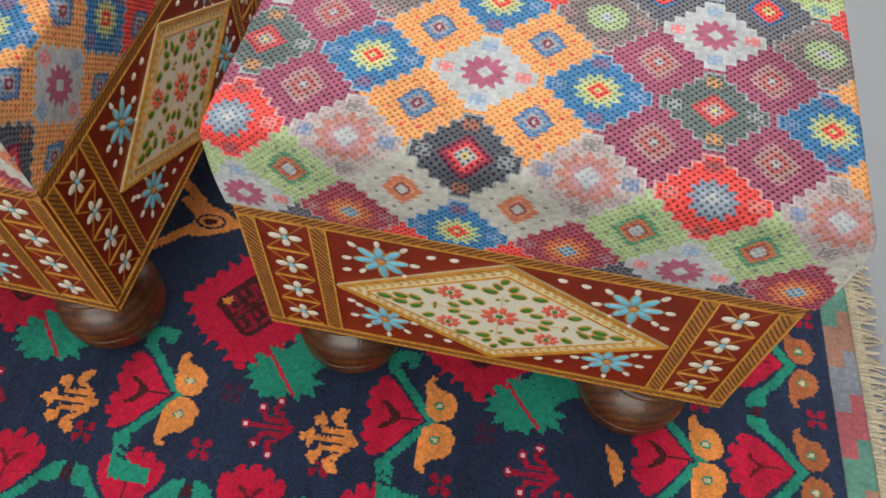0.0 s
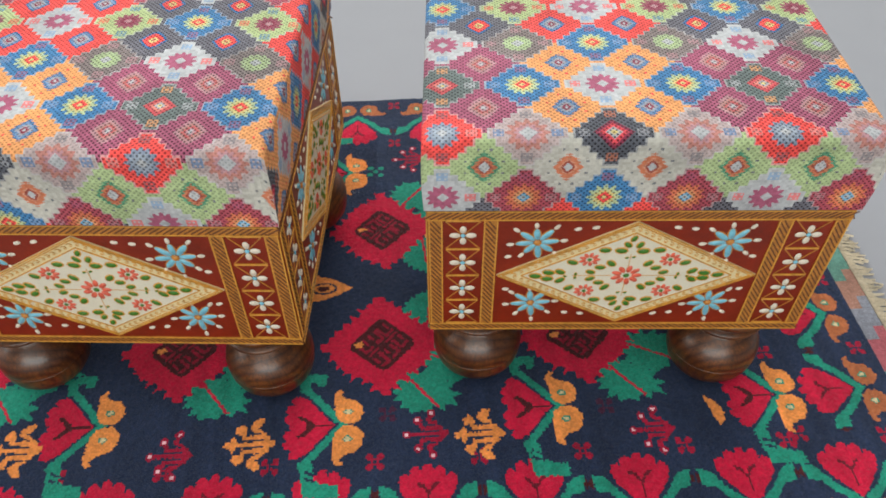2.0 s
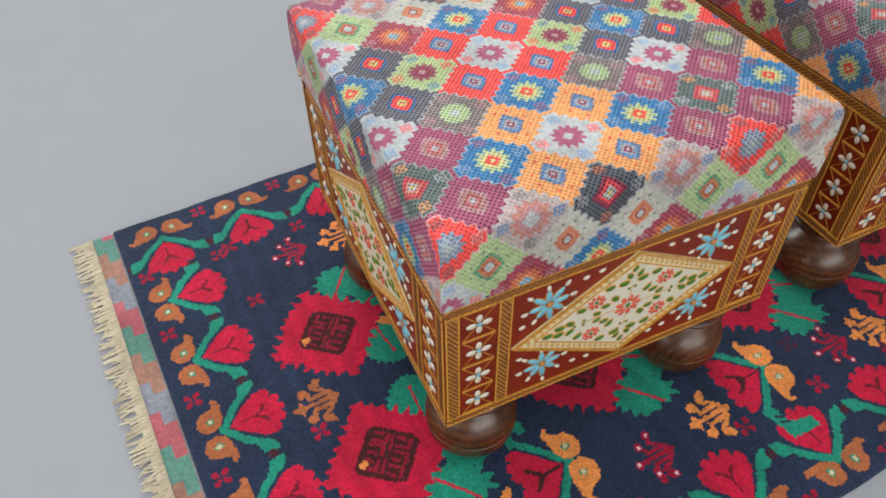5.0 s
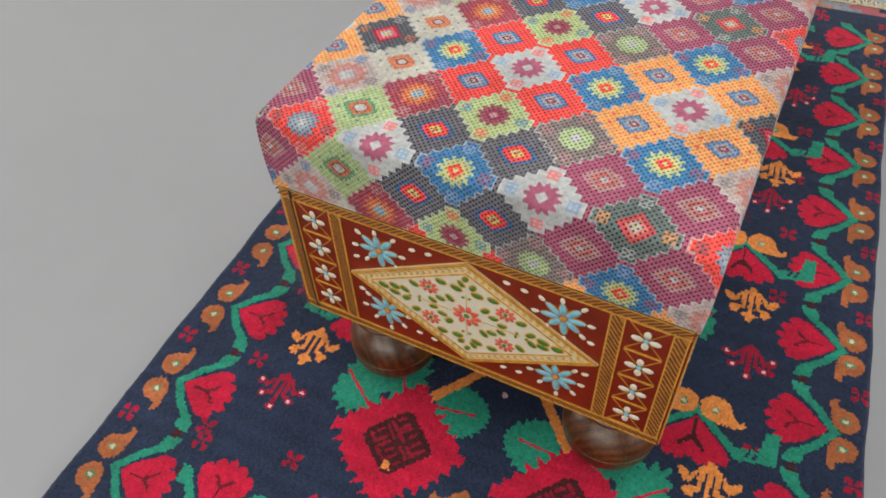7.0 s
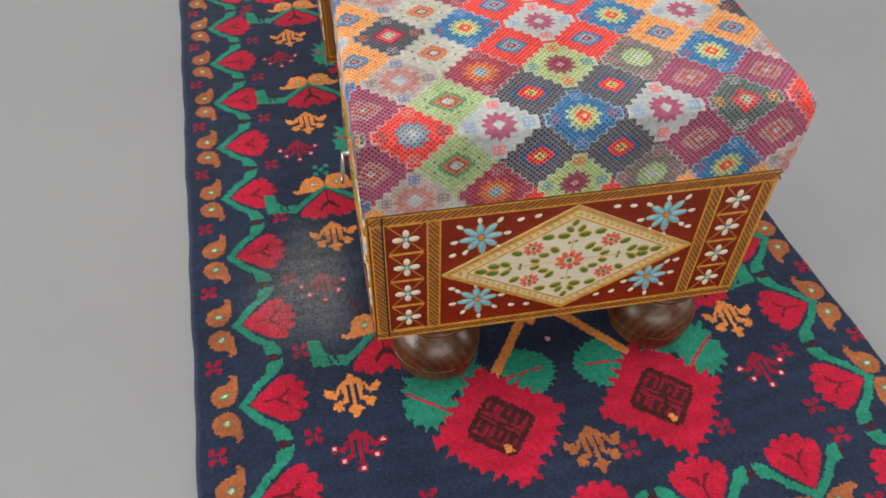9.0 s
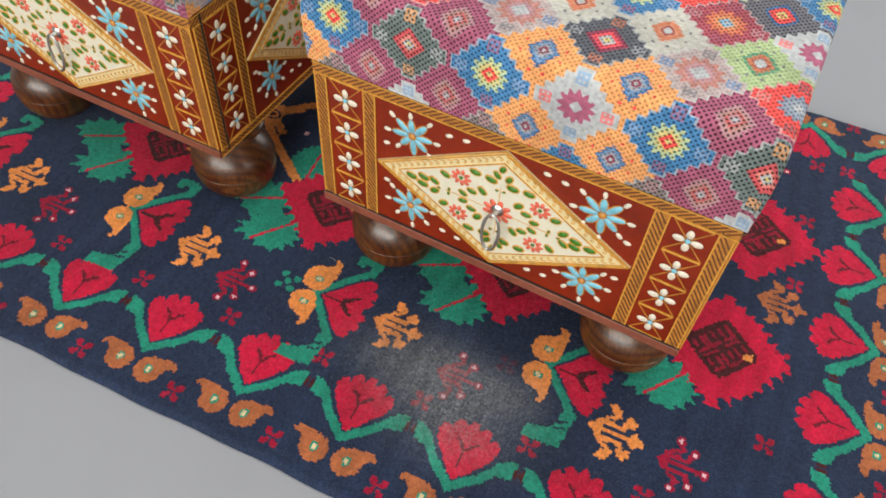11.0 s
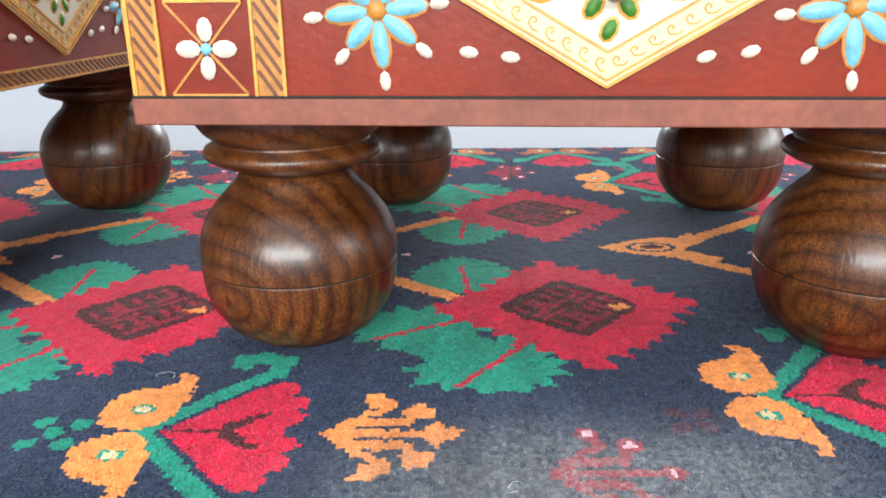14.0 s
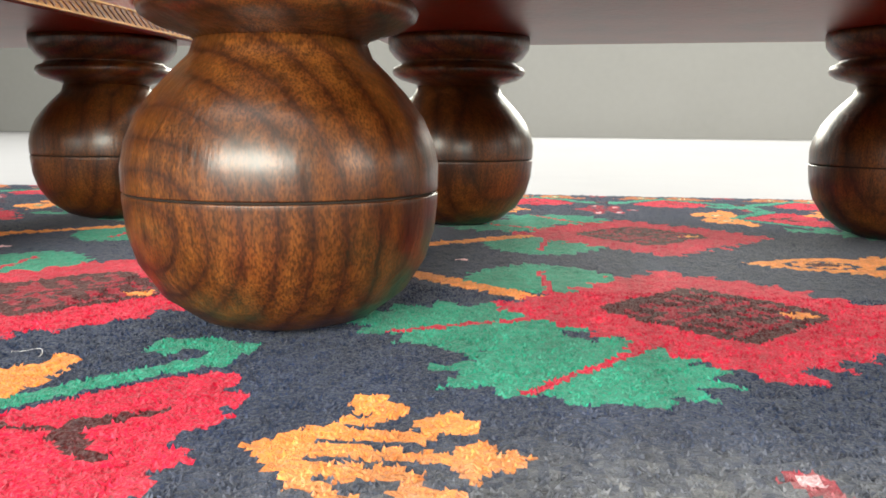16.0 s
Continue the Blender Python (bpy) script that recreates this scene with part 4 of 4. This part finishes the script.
def stitch_dyes(x, y):
    """The dye at x, y (in stitches from the middle of one large star) and the depth of the canvas holes."""
    out = np.zeros(x.shape + (4,), np.float32)
    gi, gj = np.floor((x + 12) / 24).astype(int), np.floor((y + 12) / 24).astype(int)
    sx, sy = x - gi * 24, y - gj * 24
    ax, ay = np.abs(sx), np.abs(sy)
    large = in_star(x, y)
    hi, hj = np.floor(x / 24).astype(int), np.floor(y / 24).astype(int)
    bx, by = np.abs(x - hi * 24 - 12), np.abs(y - hj * 24 - 12)
    petal = np.cos(12 * np.arctan2(sy, sx))
    r = np.hypot(ax, ay)
    for kind, (ground, rings, ends, holes) in LARGE.items():
        here = np.zeros(x.shape, bool)
        for j, row in enumerate(ROWS_LARGE):
            for i, c in enumerate(row):
                if c == kind:
                    here |= (gi % 4 == i) & (gj % 5 == j)
        here &= large
        out[here] = (*ground, holes)
        for reach, colour in rings:
            d = (ax + ay) * 0.85 if kind in "DH" else r / (1 + (0.16 if kind in "WNPBKR" else 0.07) * petal) if reach > 2.5 else (ax + ay) * 0.85
            out[here & (d < reach), :3] = colour
        for q, p, end in ((ax, ay, ends[0]), (ay, ax, ends[1])):
            w = np.abs(q - 8.3)
            spot = here & (w < 1.6) & (p < 1.6) & ~((w > 0.45) & (w < 1.1) & (p > 0.45) & (p < 1.1))
            out[spot, :3] = out[spot, :3] * 0.35 + np.array(end) * 0.65
    for kind, (ground, rings, holes) in SMALL.items():
        here = np.zeros(x.shape, bool)
        for j, row in enumerate(ROWS_SMALL):
            for i, c in enumerate((row[0], row[1], row[1], row[0])):
                if c == kind:
                    here |= (hi % 4 == i) & (hj % 5 == j)
        here &= ~large
        out[here] = (*ground, holes)
        saw = (by % 1.5) * (0.8 if kind in "ESO" else 0.25) + ((np.floor(x) + np.floor(y)) % 2) * (0.7 if kind == "M" else 0.0)
        d = np.sqrt((bx * 1.1) ** 2 + (by * 0.9) ** 2) * 0.45 + (bx * 1.1 + by * 0.9) * 0.62
        for reach, colour in rings:
            out[here & (d + saw * (reach > 3) < reach), :3] = colour
        # scattered single red and dark dots on the grounds
        if kind in "OES":
            dot = here & (d > 7) & (np.abs(bx % 3.6 - 1.8) < 0.4) & (np.abs(by % 4.2 - 2.1) < 0.4) & ((np.floor(bx / 3.6) + np.floor(by / 4.2)) % 2 > 0)
            out[dot, :3] = CORAL if kind == "O" else GREY
    # pale printed line round each large star
    edge = large & ~(in_star(x + 0.45, y) & in_star(x - 0.45, y) & in_star(x, y + 0.45) & in_star(x, y - 0.45))
    out[edge, :3] = out[edge, :3] * 0.45 + 0.26
    out[edge, 3] *= 0.5
    return out


def cover_mesh(shift, seed, dome=0.004):
    """The needlepoint cover pulled over the lid: top, four sides, softly rounded edges, each stitch a face."""
    rng = np.random.default_rng(seed)
    hx, hy, r, drop = 0.2030, 0.2040, 0.007, LID_TOP - ZT - 0.001
    arc = r * math.pi / 2
    nx = 2 * round((hx - r + arc + drop - r) / STITCH)
    ny = 2 * round((hy - r + arc + drop - r) / STITCH)

    def bend(q, h):
        a = np.abs(q)
        t = np.clip((a - (h - r)) / r, 0, math.pi / 2)
        flat = np.minimum(a, h - r) + r * np.sin(t)
        fall = r * (1 - np.cos(t)) + np.maximum(a - (h - r) - arc, 0)
        return np.sign(q) * flat, fall, a > h - r + arc

    nx, ny, dot = nx * SUB, ny * SUB, STITCH / SUB
    qu = (np.arange(nx + 1) - nx / 2) * dot
    qv = (np.arange(ny + 1) - ny / 2) * dot
    X, fx, vx = bend(qu, hx)
    Y, fy, vy = bend(qv, hy)
    XX, YY = np.meshgrid(X, Y, indexing="ij")
    FX, FY = np.meshgrid(fx, fy, indexing="ij")
    swell = dome * np.clip(1 - (XX / hx) ** 2, 0, 1) * np.clip(1 - (YY / hy) ** 2, 0, 1) ** 0.7
    Z = np.maximum(LID_TOP - FX - FY + swell, ZT + 0.001)
    bulge = 0.0014 * np.sin(np.clip((LID_TOP - Z) / drop, 0, 1) * math.pi)
    XX = XX + np.sign(XX) * bulge * (FX > 0.004)
    YY = YY + np.sign(YY) * bulge * (FY > 0.004)
    Z = Z + rng.normal(0, 0.00004, Z.shape)
    ok = ~(vx[:-1, None] & vy[None, :-1]) & ~(vx[1:, None] & vy[None, 1:])
    ii, jj = np.nonzero(ok)
    a = ii * (ny + 1) + jj
    faces = np.stack([a, a + ny + 1, a + ny + 2, a + 1], 1)
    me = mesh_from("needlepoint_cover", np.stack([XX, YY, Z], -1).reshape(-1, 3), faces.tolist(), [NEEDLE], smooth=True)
    cu = (qu[ii] + dot / 2 - shift[0]) / STITCH
    cv = (qv[jj] + dot / 2 - shift[1]) / STITCH
    rgba = stitch_dyes(cu, cv)
    shade = rng.uniform(0.86, 1.12, (nx // SUB + 1, ny // SUB + 1))[ii // SUB, jj // SUB]
    rgba[:, :3] = np.clip(rgba[:, :3] * shade[:, None], 0.004, 0.9)
    me.attributes.new("dye", "FLOAT_COLOR", "FACE").data.foreach_set("color", rgba.ravel())
    uv = me.uv_layers.new(name="UVMap")
    corner = np.stack([np.stack([ii, ii + 1, ii + 1, ii], 1), np.stack([jj, jj, jj + 1, jj + 1], 1)], -1).astype(np.float32) / SUB
    uv.data.foreach_set("uv", corner.ravel())
    return me


FOOT = [(0.018, 0.0000), (0.031, 0.0039), (0.0420, 0.0122), (0.0490, 0.0230), (0.0520, 0.0333), (0.0530, 0.0440), (0.0530, 0.0453), (0.05296, 0.0456), (0.0518, 0.0457), (0.0518, 0.0466), (0.05297, 0.0467), (0.0530, 0.0470),
        (0.0531, 0.0548), (0.0515, 0.0627), (0.0478, 0.0710), (0.0420, 0.0788), (0.0355, 0.0857), (0.0305, 0.0906), (0.0285, 0.0959)]
COLLAR = [(0.0278, 0.0945), (0.0300, 0.0969), (0.0405, 0.1001), (0.0452, 0.1030), (0.0462, 0.1055), (0.0448, 0.1081), (0.0410, 0.1098), (0.0398, 0.1111), (0.0402, 0.1118),
          (0.0450, 0.1155), (0.0485, 0.1204), (0.0492, 0.1253), (0.0490, 0.1284)]


def ring_pull():
    """A knob plate with a long narrow loop hanging from it."""
    s = Shape(STEEL)
    s.blob(0, 0, 0.0065, 0.0075, 0, 0, 0.0025, 0, 12)
    s.blob(0, 0, 0.0032, 0.0032, 0, -0.0022, 0.0085, 0, 10)
    v, f = [], []
    for i in range(28):
        a = 2 * math.pi * i / 28
        for j in range(8):
            b = 2 * math.pi * j / 8
            v.append(((0.0085 + 0.0017 * math.cos(b)) * math.sin(a), -0.0085 + 0.0017 * math.sin(b) + 0.006 * (math.cos(a) - 1) * 0.3, -0.021 + (0.0225 + 0.0017 * math.cos(b)) * math.cos(a)))
    for i in range(28):
        for j in range(8):
            f.append((i * 8 + j, i * 8 + (j + 1) % 8, (i + 1) % 28 * 8 + (j + 1) % 8, (i + 1) % 28 * 8 + j))
    s.add(v, f)
    return s.mesh("ring_pull", True)


def ottoman(shift, seed, meshes, label):
    """A square storage footstool; its origin on the floor below the middle of the box."""
    thing = tagged(new("ottoman"), label, "ottoman", "pair of footstools on the rug")
    s = Shape(LACQUER, BASEWOOD, BLACK)
    s.box((-W / 2 + 0.001, -D / 2 + 0.001, ZB), (W / 2 - 0.001, D / 2 - 0.001, ZT - 0.0005), 0, 0.0012)
    body = part("body", s.mesh("body"), thing, "square red-brown lacquered wooden box")
    painted_panel(body, pose(0, -D / 2, ZB), meshes)
    painted_panel(body, pose(-W / 2, 0, ZB, 0, 0, -90), meshes)
    painted_panel(body, pose(W / 2, 0, ZB, 0, 0, 90), meshes)
    back = painted_panel(body, pose(0, D / 2, ZB, 0, 0, 180), meshes)
    s = Shape(BASEWOOD, BLACK)
    s.box((-0.2005, -0.0028, 0.0), (0.2005, 0.0, 0.0112), 0, 0.0006)
    s.box((-0.2003, -0.0020, 0.0112), (0.2003, 0.0, 0.0124), 1)
    part("base_board", s.mesh("base_board"), back, "plain reddish wooden base strip")
    s = Shape(BLACK)
    s.box((-D / 2 + 0.0125, -0.0022, 0.004), (-D / 2 + 0.0142, 0.0, ZT - ZB - 0.002))
    part("corner_gap", s.mesh("corner_gap"), body, "dark open joint at the corner", pose(-W / 2, 0, ZB, 0, 0, -90))
    part("ring_pull", ring_pull(), back, "hanging nickel-plated ring pull", pose(0, -0.0030, ZM + 0.002))
    part("lid_cover", cover_mesh(shift, seed), thing, "needlepoint lid cover of multicoloured stepped lozenges")
    s = Shape(BASEWOOD)
    s.box((-W / 2 + 0.003, -D / 2 + 0.003, ZT - 0.0004), (W / 2 - 0.003, D / 2 - 0.003, ZT + 0.012), 0, 0.001)
    part("lid_board", s.mesh("lid_board"), thing, "thin wooden board under the cover")
    foot_me, collar_me = lathe(FOOT, 48, WOOD, "foot"), lathe(COLLAR, 48, WOOD, "collar")
    groove_me = lathe([(0.0495, 0.0456), (0.0522, 0.04575), (0.0522, 0.04655), (0.0495, 0.0467)], 48, BLACK, "groove")
    for i, (x, y) in enumerate(((-0.145, -0.147), (0.141, -0.153), (0.1515, 0.133), (-0.147, 0.128))):
        f = part("foot", foot_me, thing, "turned dark wooden bun foot", pose(x, y, 0, 0, 0, 67 * i))
        part("collar", collar_me, f)
        part("groove", groove_me, f, "dark cut line round the belly")
    return thing


MESHES = panel_meshes()
first = ottoman((-0.0500, -0.1370), 11, MESHES, "square painted wooden ottoman with bright needlepoint lid on the rug")
first.matrix_world = pose(0, 0.201, 0)
second = ottoman((-0.0385, -0.122), 12, MESHES, "square painted wooden ottoman with faded needlepoint lid beside its twin")
second.matrix_world = pose(0.5420, 0.2218, 0, 0, 0, 0.9) @ Matrix.Diagonal((1.024, 0.972, 1, 1))
